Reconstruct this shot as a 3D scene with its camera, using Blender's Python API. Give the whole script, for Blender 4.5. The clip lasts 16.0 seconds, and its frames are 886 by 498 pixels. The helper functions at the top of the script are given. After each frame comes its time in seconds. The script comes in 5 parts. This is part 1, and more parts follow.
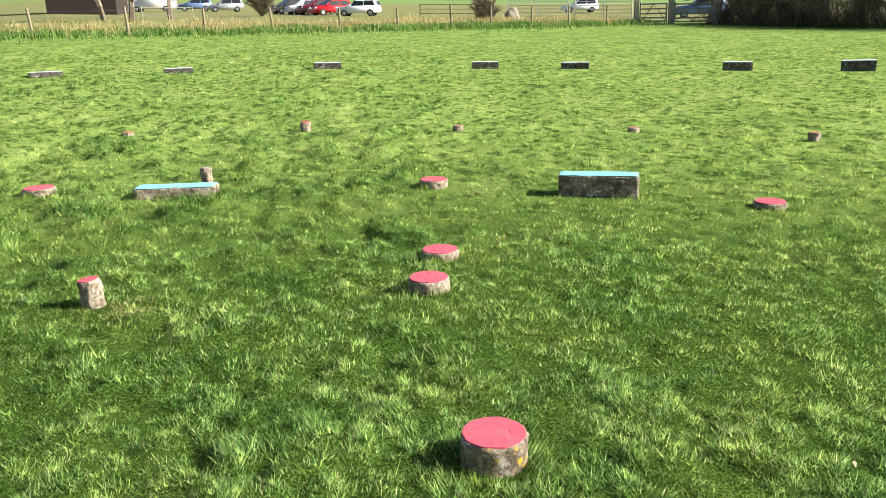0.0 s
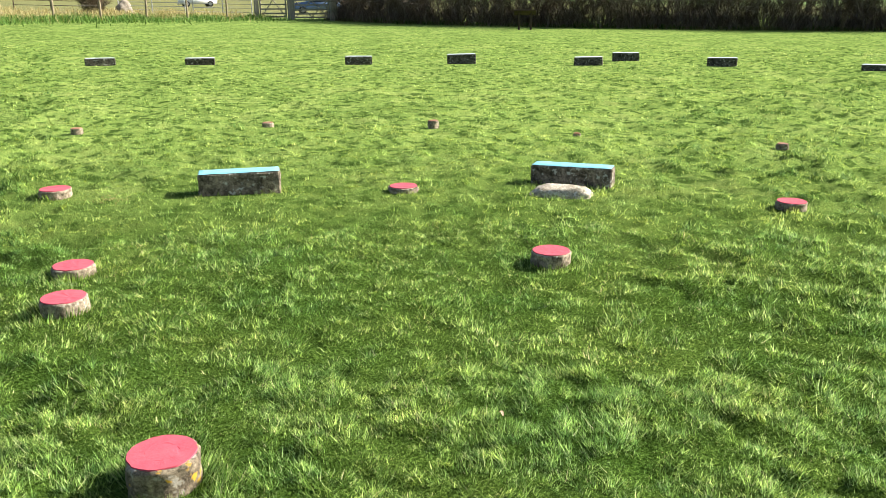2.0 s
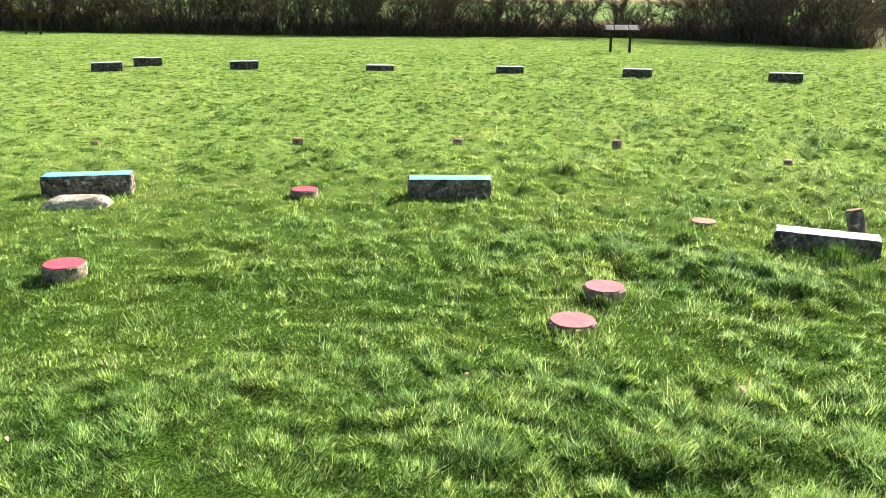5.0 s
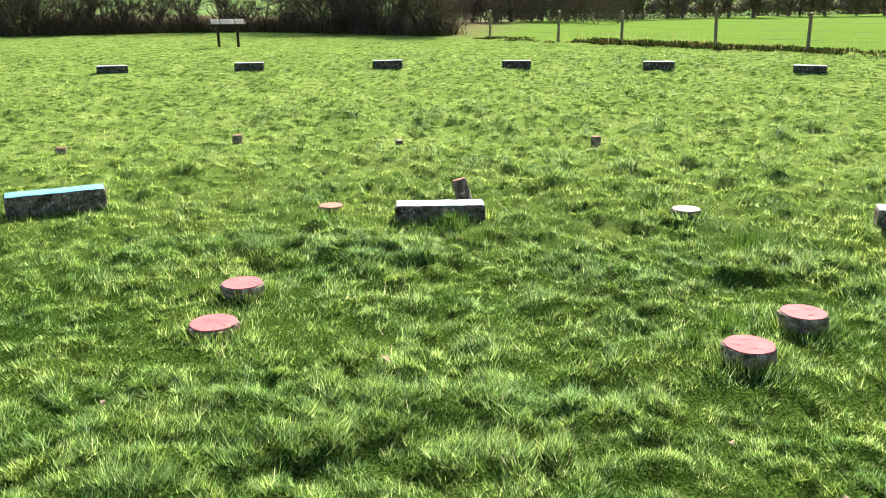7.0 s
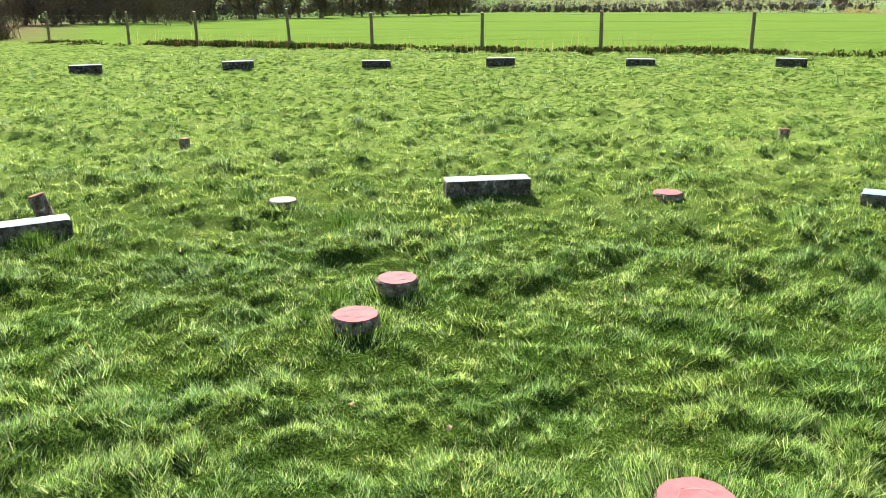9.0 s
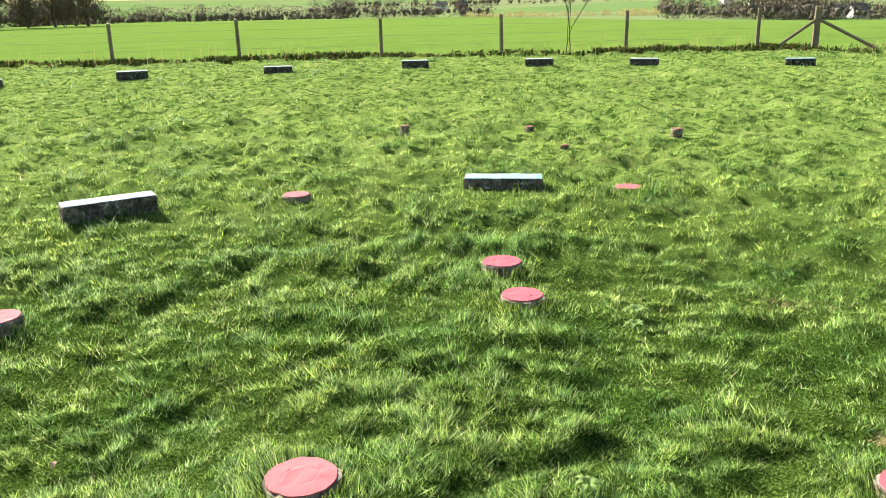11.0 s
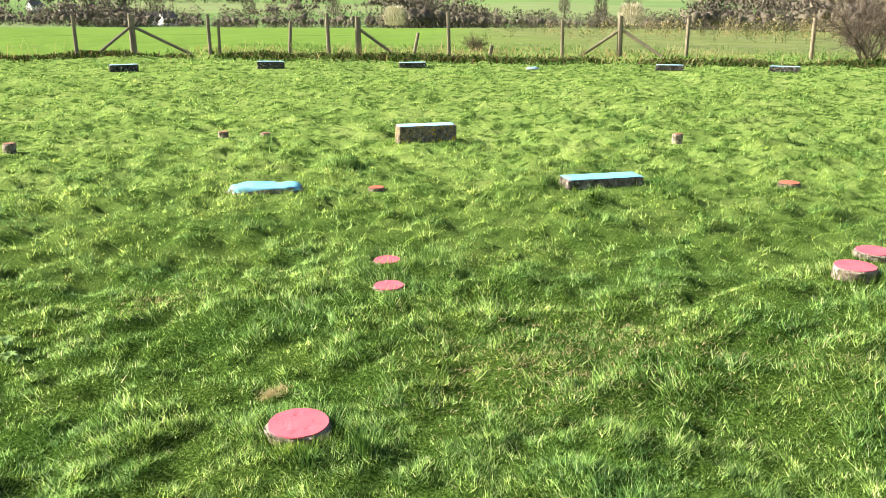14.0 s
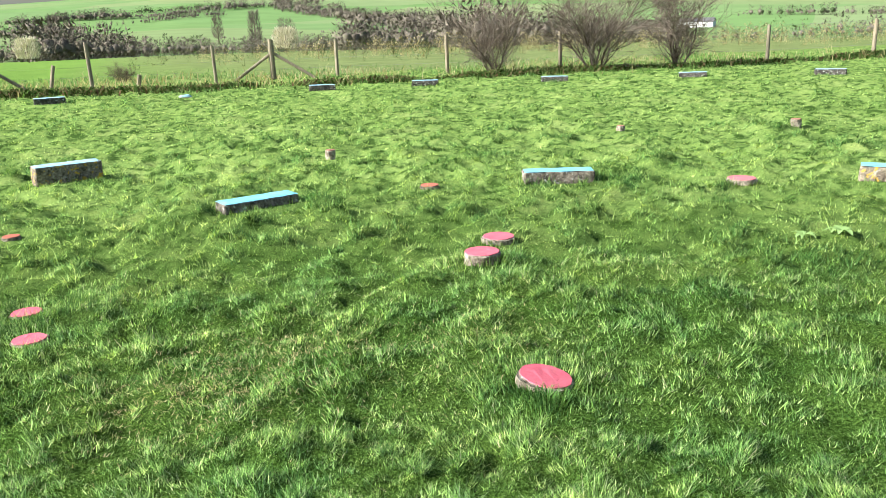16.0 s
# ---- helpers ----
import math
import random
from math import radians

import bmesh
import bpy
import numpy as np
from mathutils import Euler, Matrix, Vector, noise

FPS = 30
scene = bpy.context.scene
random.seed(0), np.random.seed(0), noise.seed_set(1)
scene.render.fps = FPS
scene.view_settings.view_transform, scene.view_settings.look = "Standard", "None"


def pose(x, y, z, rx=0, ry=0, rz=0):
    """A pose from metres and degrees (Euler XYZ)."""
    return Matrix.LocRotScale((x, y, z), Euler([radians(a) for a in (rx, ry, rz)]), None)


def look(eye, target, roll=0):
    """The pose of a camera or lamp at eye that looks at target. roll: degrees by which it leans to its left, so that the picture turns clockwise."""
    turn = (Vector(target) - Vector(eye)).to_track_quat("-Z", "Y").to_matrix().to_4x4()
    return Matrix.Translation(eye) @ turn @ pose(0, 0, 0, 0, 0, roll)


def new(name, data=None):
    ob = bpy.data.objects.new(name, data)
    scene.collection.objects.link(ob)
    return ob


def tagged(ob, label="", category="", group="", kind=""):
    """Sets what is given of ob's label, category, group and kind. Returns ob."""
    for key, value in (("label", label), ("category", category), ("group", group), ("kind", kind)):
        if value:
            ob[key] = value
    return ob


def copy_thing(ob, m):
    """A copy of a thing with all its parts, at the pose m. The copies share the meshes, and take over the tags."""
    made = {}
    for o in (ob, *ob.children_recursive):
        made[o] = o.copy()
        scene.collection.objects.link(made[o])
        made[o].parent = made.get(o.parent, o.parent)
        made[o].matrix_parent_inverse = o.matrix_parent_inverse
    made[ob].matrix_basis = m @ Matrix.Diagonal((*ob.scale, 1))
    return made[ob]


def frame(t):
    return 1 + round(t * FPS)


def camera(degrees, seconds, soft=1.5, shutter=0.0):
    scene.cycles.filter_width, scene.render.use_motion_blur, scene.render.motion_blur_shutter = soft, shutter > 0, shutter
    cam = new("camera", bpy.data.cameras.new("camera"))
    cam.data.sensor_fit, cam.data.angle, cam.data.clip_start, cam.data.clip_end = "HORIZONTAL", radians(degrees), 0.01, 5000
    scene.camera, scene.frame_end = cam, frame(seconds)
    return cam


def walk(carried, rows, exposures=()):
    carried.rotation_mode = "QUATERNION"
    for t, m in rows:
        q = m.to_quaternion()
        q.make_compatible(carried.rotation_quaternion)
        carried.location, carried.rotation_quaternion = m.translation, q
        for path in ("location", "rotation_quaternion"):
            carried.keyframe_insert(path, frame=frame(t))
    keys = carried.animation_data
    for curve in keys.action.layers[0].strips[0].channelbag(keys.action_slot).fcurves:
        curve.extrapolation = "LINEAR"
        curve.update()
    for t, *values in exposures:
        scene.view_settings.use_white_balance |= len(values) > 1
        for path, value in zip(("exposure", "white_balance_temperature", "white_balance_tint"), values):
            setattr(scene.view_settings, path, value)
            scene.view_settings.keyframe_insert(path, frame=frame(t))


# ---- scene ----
cam = camera(57.1, 16.0, soft=0.8)
METRES, EYE, TILT, LEAN, TURN = 1.291, 1.5, 0.0, 0.0, 0.0
PATH = [
    (0, (0.021, -0.017, 1.486), (0.008, 1.906, 0.939), -1.5),
    (0.5, (0.034, -0.02, 1.486), (0.19, 1.896, 0.933), -1.7),
    (1, (0.014, -0.012, 1.488), (0.369, 1.874, 0.925), -1.8),
    (1.5, (0.005, 0.0, 1.483), (0.584, 1.827, 0.911), -1.4),
    (2, (-0.003, 0.004, 1.482), (0.812, 1.739, 0.91), -0.5),
    (2.2, (-0.007, 0.011, 1.485), (0.897, 1.7, 0.913), -0.2),
    (2.5, (-0.014, 0.019, 1.475), (1.02, 1.634, 0.907), -0.1),
    (3, (-0.028, 0.005, 1.471), (1.202, 1.478, 0.91), 0.1),
    (3.5, (-0.021, -0.037, 1.474), (1.345, 1.313, 0.918), 0.4),
    (3.7, (-0.007, -0.066, 1.466), (1.398, 1.244, 0.912), 0.3),
    (6, (0.091, -0.33, 1.465), (1.861, 0.41, 0.902), 0.3),
    (6.5, (0.094, -0.319, 1.464), (1.947, 0.18, 0.901), -0.3),
    (7, (0.119, -0.28, 1.447), (2.019, -0.033, 0.874), -0.4),
    (7.5, (0.106, -0.27, 1.447), (2.023, -0.268, 0.875), 0.2),
    (8, (0.079, -0.265, 1.446), (1.981, -0.512, 0.879), 0.3),
    (8.5, (0.074, -0.262, 1.43), (1.931, -0.735, 0.857), -0.2),
    (9, (0.032, -0.284, 1.426), (1.821, -0.967, 0.849), -0.4),
    (9.2, (0.015, -0.311, 1.431), (1.77, -1.074, 0.852), -0.3),
    (11.3, (-0.257, -0.469, 1.445), (1.004, -1.913, 0.873), -1.2),
    (11.5, (-0.264, -0.465, 1.451), (0.911, -1.979, 0.877), -1.1),
    (12, (-0.252, -0.453, 1.452), (0.697, -2.113, 0.867), -0.8),
    (12.5, (-0.253, -0.431, 1.454), (0.485, -2.192, 0.86), -0.6),
    (13, (-0.256, -0.421, 1.45), (0.252, -2.262, 0.856), -0.4),
    (13.5, (-0.26, -0.404, 1.448), (0.021, -2.296, 0.866), -0.3),
    (14, (-0.264, -0.389, 1.444), (-0.225, -2.305, 0.872), -0.1),
    (14.5, (-0.264, -0.366, 1.441), (-0.419, -2.28, 0.881), -0.3),
    (15, (-0.31, -0.33, 1.447), (-0.643, -2.227, 0.905), -0.8),
    (15.5, (-0.384, -0.284, 1.441), (-0.903, -2.141, 0.911), -1.5),
    (16, (-0.429, -0.233, 1.446), (-1.134, -2.028, 0.913), -1.9),
]
walk(cam, [(t, look(eye, target, roll)) for t, eye, target, roll in PATH],
     ((0, 1.31, 6350, 10), (1.5, 1.35, 6450, 10), (2.5, 1.49, 6500, 10), (3.7, 1.58, 6500, 10), (5.8, 1.53, 6500, 8), (7, 1.49, 6500, 7), (9, 1.43, 6500, 7), (11.3, 1.41, 6500, 9), (13, 1.51, 6450, 10), (14.5, 1.48, 6400, 10), (15.2, 1.45, 5950, 9), (16, 1.43, 5750, 8)))
# ---------------------------------------------------------------- world, sun
SUN_AZ, SUN_EL = 96.0, 31.0
world = bpy.data.worlds.new("sky")
scene.world = world
world.use_nodes = True
wn = world.node_tree.nodes
sky = wn.new("ShaderNodeTexSky")
sky.sky_type, sky.sun_disc = "NISHITA", False
sky.sun_elevation, sky.sun_rotation = radians(SUN_EL), radians(SUN_AZ)
sky.air_density, sky.dust_density = 1.0, 3.0
world.node_tree.links.new(sky.outputs[0], wn["Background"].inputs[0])
wn["Background"].inputs[1].default_value = 0.062
sun = new("sun", bpy.data.lights.new("sun", "SUN"))
sun.data.energy, sun.data.angle, sun.data.color = 5.0, radians(0.6), (1.0, 0.94, 0.84)
sa, se = radians(SUN_AZ), radians(SUN_EL)
sun.matrix_world = look((0, 0, 30), (-30 * math.sin(sa) * math.cos(se), -30 * math.cos(sa) * math.cos(se), 30 - 30 * math.sin(se)))
scene.view_settings.exposure = 1.35


# ---------------------------------------------------------------- materials
def material(name, rough=0.8, spec=0.3):
    m = bpy.data.materials.new(name)
    m.use_nodes = True
    n = m.node_tree.nodes
    b = n["Principled BSDF"]
    b.inputs["Roughness"].default_value = rough
    b.inputs["Specular IOR Level"].default_value = spec
    return m, n, m.node_tree.links, b


def noise_tex(n, l, scale, detail=4, rough=0.6, coord="Object", stretch=None):
    c = n.new("ShaderNodeTexCoord") if coord == "Object" else n.new("ShaderNodeNewGeometry")
    out = c.outputs["Object"] if coord == "Object" else c.outputs["Position"]
    if stretch:
        mp = n.new("ShaderNodeMapping")
        mp.inputs["Scale"].default_value = stretch
        l.new(out, mp.inputs[0])
        out = mp.outputs[0]
    t = n.new("ShaderNodeTexNoise")
    t.inputs["Scale"].default_value, t.inputs["Detail"].default_value, t.inputs["Roughness"].default_value = scale, detail, rough
    l.new(out, t.inputs["Vector"])
    return t.outputs["Fac"]


def ramp(n, l, fac, *stops):
    r = n.new("ShaderNodeValToRGB")
    e = r.color_ramp.elements
    while len(e) < len(stops):
        e.new(0.5)
    for k, (p, c) in zip(e, stops):
        k.position, k.color = p, (*c, 1) if len(c) == 3 else c
    l.new(fac, r.inputs[0])
    return r.outputs[0]


def mix(n, l, fac, a, b, how="MIX"):
    m = n.new("ShaderNodeMix")
    m.data_type, m.blend_type = "RGBA", how
    for s, v in ((0, fac), (6, a), (7, b)):
        if isinstance(v, (int, float)):
            m.inputs[s].default_value = v
        elif isinstance(v, tuple):
            m.inputs[s].default_value = (*v, 1)
        else:
            l.new(v, m.inputs[s])
    return m.outputs[2]


def bump(n, l, b, height, strength, distance):
    k = n.new("ShaderNodeBump")
    k.inputs["Strength"].default_value, k.inputs["Distance"].default_value = strength, distance
    l.new(height, k.inputs["Height"])
    l.new(k.outputs[0], b.inputs["Normal"])


def concrete_material(name, base, dark, lichen, yellow=0.0):
    """Weathered exposed-aggregate concrete: grey-brown, stained dark, spotted with pale and yellow lichen."""
    m, n, l, b = material(name, 0.92, 0.15)
    coarse = noise_tex(n, l, 13, 6, 0.7, "World")
    fine = noise_tex(n, l, 42, 6, 0.8, "World")
    spots = noise_tex(n, l, 24, 3, 0.6, "World")
    col = ramp(n, l, coarse, (0.36, dark), (0.62, base))
    col = mix(n, l, 0.85, col, ramp(n, l, fine, (0.36, (0.16, 0.15, 0.13)), (0.62, (1.25, 1.22, 1.16))), "MULTIPLY")
    col = mix(n, l, ramp(n, l, spots, (0.60, (0, 0, 0)), (0.66, (lichen, lichen, lichen))), col, (0.52, 0.52, 0.47))
    if yellow:
        ys = noise_tex(n, l, 17, 4, 0.6, "World")
        col = mix(n, l, ramp(n, l, ys, (0.62 - yellow, (0, 0, 0)), (0.67 - yellow, (1, 1, 1))), col, (0.55, 0.33, 0.04))
    l.new(col, b.inputs["Base Color"])
    bump(n, l, b, fine, 0.9, 0.008)
    return m


def paint_material(name, color, worn, wear, rough=0.8):
    """Masonry paint on concrete, faded and worn through in patches."""
    m, n, l, b = material(name, rough, 0.10)
    big = noise_tex(n, l, 9, 5, 0.6, "World")
    fine = noise_tex(n, l, 90, 5, 0.7, "World")
    col = mix(n, l, ramp(n, l, big, (0.35, (0, 0, 0)), (0.75, (0.5, 0.5, 0.5))), color, worn)
    scr = noise_tex(n, l, 30, 8, 0.8, "World")
    col = mix(n, l, ramp(n, l, scr, (0.74 - wear, (0, 0, 0)), (0.80 - wear, (1, 1, 1))), col, (0.36, 0.33, 0.29))
    col = mix(n, l, 0.35, col, ramp(n, l, fine, (0.3, (0.6, 0.6, 0.6)), (0.7, (1.1, 1.1, 1.1))), "MULTIPLY")
    l.new(col, b.inputs["Base Color"])
    bump(n, l, b, fine, 0.35, 0.003)
    return m


CONCRETE = concrete_material("concrete_marker", (0.50, 0.43, 0.34), (0.13, 0.105, 0.075), 0.6)
CONCRETE_YELLOW = concrete_material("concrete_lichen", (0.38, 0.32, 0.24), (0.10, 0.08, 0.06), 0.4, 0.02)
CONCRETE_GOLD = concrete_material("concrete_gold_lichen", (0.36, 0.30, 0.23), (0.08, 0.065, 0.05), 0.5, 0.05)
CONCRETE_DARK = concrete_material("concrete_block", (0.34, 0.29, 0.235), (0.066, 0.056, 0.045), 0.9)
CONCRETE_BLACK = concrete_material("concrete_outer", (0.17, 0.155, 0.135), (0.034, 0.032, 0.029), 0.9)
CHALK = concrete_material("pale_stone", (0.62, 0.58, 0.50), (0.30, 0.27, 0.20), 0.9)
RED = paint_material("red_paint", (0.52, 0.085, 0.118), (0.52, 0.145, 0.17), 0.04)
# two reds lightened to carry the sky's reflection on southern and eastern tops
ROSE = paint_material("sky_sheen_red_paint", (0.57, 0.115, 0.15), (0.57, 0.20, 0.22), 0.05)
PINK = paint_material("pale_sheen_red_paint", (0.55, 0.15, 0.165), (0.55, 0.27, 0.27), 0.08)
RUST = paint_material("orange_red_paint", (0.44, 0.13, 0.08), (0.44, 0.21, 0.13), 0.12, 0.85)
FADED = paint_material("faded_orange_paint", (0.42, 0.20, 0.14), (0.46, 0.30, 0.23), 0.12)
STUMP = paint_material("worn_rust_paint", (0.33, 0.14, 0.09), (0.40, 0.28, 0.20), 0.18)
PALE = paint_material("bleached_paint", (0.55, 0.36, 0.32), (0.60, 0.50, 0.45), 0.14)
BLUE = paint_material("blue_paint", (0.19, 0.50, 0.62), (0.34, 0.58, 0.66), 0.03)
BLUE_WORN = paint_material("worn_blue_paint", (0.30, 0.52, 0.60), (0.52, 0.62, 0.66), 0.10)
# pale worn blue; on the eastern blocks it paints in white sky sheen
WHITE_SHEEN_WORN = paint_material("sheen_worn_blue_paint", (0.50, 0.58, 0.62), (0.62, 0.66, 0.68), 0.12)


def leaf_material(name, stops, thin=0.4, rough=0.55, patch=None):
    """Thin plant matter that light passes through, each blade of its own tint."""
    m, n, l, b = material(name, rough, 0.05 if patch else 0.0)
    g = n.new("ShaderNodeNewGeometry")
    col = ramp(n, l, g.outputs["Random Per Island"], *stops)
    if patch:
        big = noise_tex(n, l, patch[0], 3, 0.55, "World")
        col = mix(n, l, 1.0, col, ramp(n, l, big, (0.34, patch[1]), (0.66, patch[2])), "MULTIPLY")
        # small clumps are darker or yellower than their neighbours
        col = mix(n, l, 1.0, col, ramp(n, l, noise_tex(n, l, 15, 3, 0.7, "World"), (0.38, (0.46, 0.56, 0.52)), (0.5, (1.0, 1.0, 1.0)), (0.62, (1.40, 1.31, 1.2))), "MULTIPLY")
    l.new(col, b.inputs["Base Color"])
    t = n.new("ShaderNodeBsdfTranslucent")
    l.new(mix(n, l, 1.0, col, (1.22, 1.18, 0.75), "MULTIPLY"), t.inputs[0])
    s = n.new("ShaderNodeMixShader")
    s.inputs[0].default_value = thin
    l.new(b.outputs[0], s.inputs[1])
    l.new(t.outputs[0], s.inputs[2])
    l.new(s.outputs[0], n["Material Output"].inputs[0])
    return m


PATCHES = (1.6, (0.74, 0.86, 0.82), (1.20, 1.12, 1.1))
GRASS = leaf_material("grass_blades", ((0.0, (0.032, 0.064, 0.014)), (0.35, (0.165, 0.30, 0.064)), (0.70, (0.375, 0.565, 0.157)), (0.95, (0.52, 0.63, 0.278)), (1.0, (0.55, 0.49, 0.336))), 0.32, 0.6, PATCHES)
MEADOW = leaf_material("meadow_sward", ((0.0, (0.075, 0.135, 0.030)), (0.4, (0.25, 0.375, 0.098)), (0.8, (0.42, 0.57, 0.18)), (1.0, (0.53, 0.62, 0.25))), 0.42, 0.6, PATCHES)
# darker green grass, deepened further to stand in for tussocks' shaded sides
LUSH = leaf_material("lush_shaded_tufts", ((0.0, (0.048, 0.10, 0.024)), (0.45, (0.115, 0.22, 0.052)), (0.85, (0.19, 0.32, 0.087)), (1.0, (0.28, 0.38, 0.139))), 0.26, 0.6, PATCHES)
STRAW = leaf_material("dry_grass", ((0.0, (0.26, 0.22, 0.10)), (0.5, (0.42, 0.35, 0.18)), (1.0, (0.55, 0.48, 0.28))), 0.35)
WEED = leaf_material("rough_weeds", ((0.0, (0.025, 0.05, 0.010)), (0.5, (0.07, 0.11, 0.025)), (0.8, (0.13, 0.12, 0.05)), (1.0, (0.14, 0.08, 0.045))), 0.08)
TWIG = leaf_material("bare_twigs", ((0.0, (0.075, 0.057, 0.043)), (0.6, (0.155, 0.122, 0.092)), (1.0, (0.26, 0.215, 0.17))), 0.0, 0.9)
TWIG_PALE = leaf_material("pale_twigs", ((0.0, (0.08, 0.06, 0.04)), (0.6, (0.16, 0.125, 0.085)), (1.0, (0.24, 0.20, 0.14))), 0.0, 0.9)
FAR_TWIG = leaf_material("far_bare_woods", ((0.0, (0.125, 0.104, 0.083)), (0.55, (0.165, 0.138, 0.108)), (0.85, (0.15, 0.142, 0.09)), (1.0, (0.20, 0.17, 0.135))), 0.0, 0.9)
FAR_GREEN = leaf_material("far_evergreen", ((0.0, (0.05, 0.07, 0.03)), (1.0, (0.075, 0.095, 0.042))), 0.0, 0.9)
BLOSSOM = leaf_material("pale_blossom", ((0.0, (0.44, 0.40, 0.28)), (1.0, (0.66, 0.61, 0.46))), 0.1, 0.9)


def wood_material(name, a, b2):
    m, n, l, b = material(name, 0.85, 0.2)
    grain = noise_tex(n, l, 40, 5, 0.7, "Object", (1, 1, 0.08))
    blot = noise_tex(n, l, 3, 3, 0.6, "World")
    col = mix(n, l, 0.6, ramp(n, l, grain, (0.3, a), (0.7, b2)), ramp(n, l, blot, (0.3, (0.55, 0.58, 0.5)), (0.7, (1.1, 1.08, 1.0))), "MULTIPLY")
    l.new(col, b.inputs["Base Color"])
    bump(n, l, b, grain, 0.5, 0.006)
    return m


WOOD = wood_material("weathered_wood", (0.19, 0.15, 0.10), (0.38, 0.32, 0.23))
WOOD_DARK = wood_material("dark_wood", (0.035, 0.024, 0.016), (0.075, 0.05, 0.035))
WOOD_GREY = wood_material("grey_wood", (0.22, 0.20, 0.17), (0.40, 0.37, 0.31))


def plain(name, color, rough=0.5, metal=0.0, spec=0.4):
    m, n, l, b = material(name, rough, spec)
    f = noise_tex(n, l, 6, 4, 0.6, "World")
    l.new(mix(n, l, 0.25, color, ramp(n, l, f, (0.3, (0.6, 0.6, 0.6)), (0.7, (1.1, 1.1, 1.1))), "MULTIPLY"), b.inputs["Base Color"])
    b.inputs["Metallic"].default_value = metal
    return m


WIRE = plain("galvanised_wire", (0.22, 0.22, 0.21), 0.75, 0.0, 0.1)
STEEL = plain("galvanised_steel", (0.42, 0.43, 0.43), 0.5, 0.5)
PANEL = plain("information_panel", (0.40, 0.38, 0.31), 0.5)
INK = plain("panel_print", (0.20, 0.20, 0.17), 0.4)
GLASS_DARK = plain("car_glass", (0.02, 0.024, 0.028), 0.08, 0.0, 0.6)
TYRE = plain("tyre_rubber", (0.02, 0.02, 0.02), 0.85)
RIM = plain("wheel_rim", (0.45, 0.45, 0.46), 0.35, 0.8)
LAMP_RED = plain("tail_lamp", (0.35, 0.02, 0.02), 0.25)
LAMP_CLEAR = plain("head_lamp", (0.7, 0.7, 0.7), 0.15)
RENDERED = plain("white_render", (0.75, 0.73, 0.68), 0.8)
SLATE = plain("grey_slate", (0.13, 0.12, 0.12), 0.7)
# barn walls coloured near black in place of a shaded opening
BARN = plain("barn_opening_shade", (0.03, 0.021, 0.016), 0.85)
BRICKRED = plain("brown_roof", (0.20, 0.11, 0.08), 0.8)
SARSEN = concrete_material("sarsen_stone", (0.40, 0.36, 0.31), (0.16, 0.14, 0.11), 0.5)


# ---------------------------------------------------------------- the lie of the land
CLEAR, CLEAR_BOXES = [], []
TABLE = np.random.RandomState(7).rand(256, 256)


def vnoise(x, y):
    """Smooth value noise, 0 to 1, one cell a metre."""
    x, y = np.asarray(x, float), np.asarray(y, float)
    xi, yi = np.floor(x).astype(int), np.floor(y).astype(int)
    fx, fy = x - xi, y - yi
    fx, fy = fx * fx * (3 - 2 * fx), fy * fy * (3 - 2 * fy)
    a, b = TABLE[xi % 256, yi % 256], TABLE[(xi + 1) % 256, yi % 256]
    c, d = TABLE[xi % 256, (yi + 1) % 256], TABLE[(xi + 1) % 256, (yi + 1) % 256]
    return (a * (1 - fx) + b * fx) * (1 - fy) + (c * (1 - fx) + d * fx) * fy


# bearing, height of the ground at 20 m, the shoulder's distance and height, the valley, the hills beyond
LAND = np.array([(-50, .40, 45, 1.0, 5, 40), (-25, .43, 40, 1.14, 13, 40), (0, .30, 46, .95, 8, 25), (20, .17, 57, .70, 5, 20), (45, .12, 47, .18, 2, 18),
                 (75, .03, 60, .0, -2, 20), (95, .0, 85, .0, -6, 25), (115, .0, 140, .0, -6, 22), (135, .05, 120, .0, -5, 22), (155, .05, 45, .0, -6, 28),
                 (176, .02, 33, -.05, -7, 60), (185, .0, 38, -.1, -7, 75), (204, .0, 36, -.1, -8, 60), (225, .1, 34, .0, -8, 45), (262, .2, 45, .4, -5, 30), (310, .4, 45, 1.0, 5, 40)])


def smooth(a, b, v):
    t = np.clip((v - a) / (b - a), 0, 1)
    return t * t * (3 - 2 * t)


def roughness(x, y):
    """How tussocky the meadow is: mown short to the north, long and lumpy to the south and east."""
    az = np.degrees(np.arctan2(x, y)) % 360
    return 0.52 + 0.48 * smooth(20, 95, az) * (1 - 0.45 * smooth(190, 235, az))


def hummock(x, y, f):
    """Round-topped mounds with narrow creases between them, f to the metre."""
    px, py = 0.8 * x + 0.6 * y, 0.8 * y - 0.6 * x
    px, py = px + 0.35 / f * vnoise(x * f * 1.7 + 9, y * f * 1.7), py + 0.35 / f * vnoise(x * f * 1.7, y * f * 1.7 + 23)
    return 1 - (1 - np.abs(2 * vnoise(px * f + 17, py * f + 31) - 1)) ** 2.4


def tussock(x, y):
    a = vnoise(x * 1.1 + 11, y * 1.1 + 5)
    return np.clip(0.3 * hummock(x, y, 2.9) + 0.4 * hummock(x + 5, y - 3, 6.4) + 0.3 * a, 0, 1)


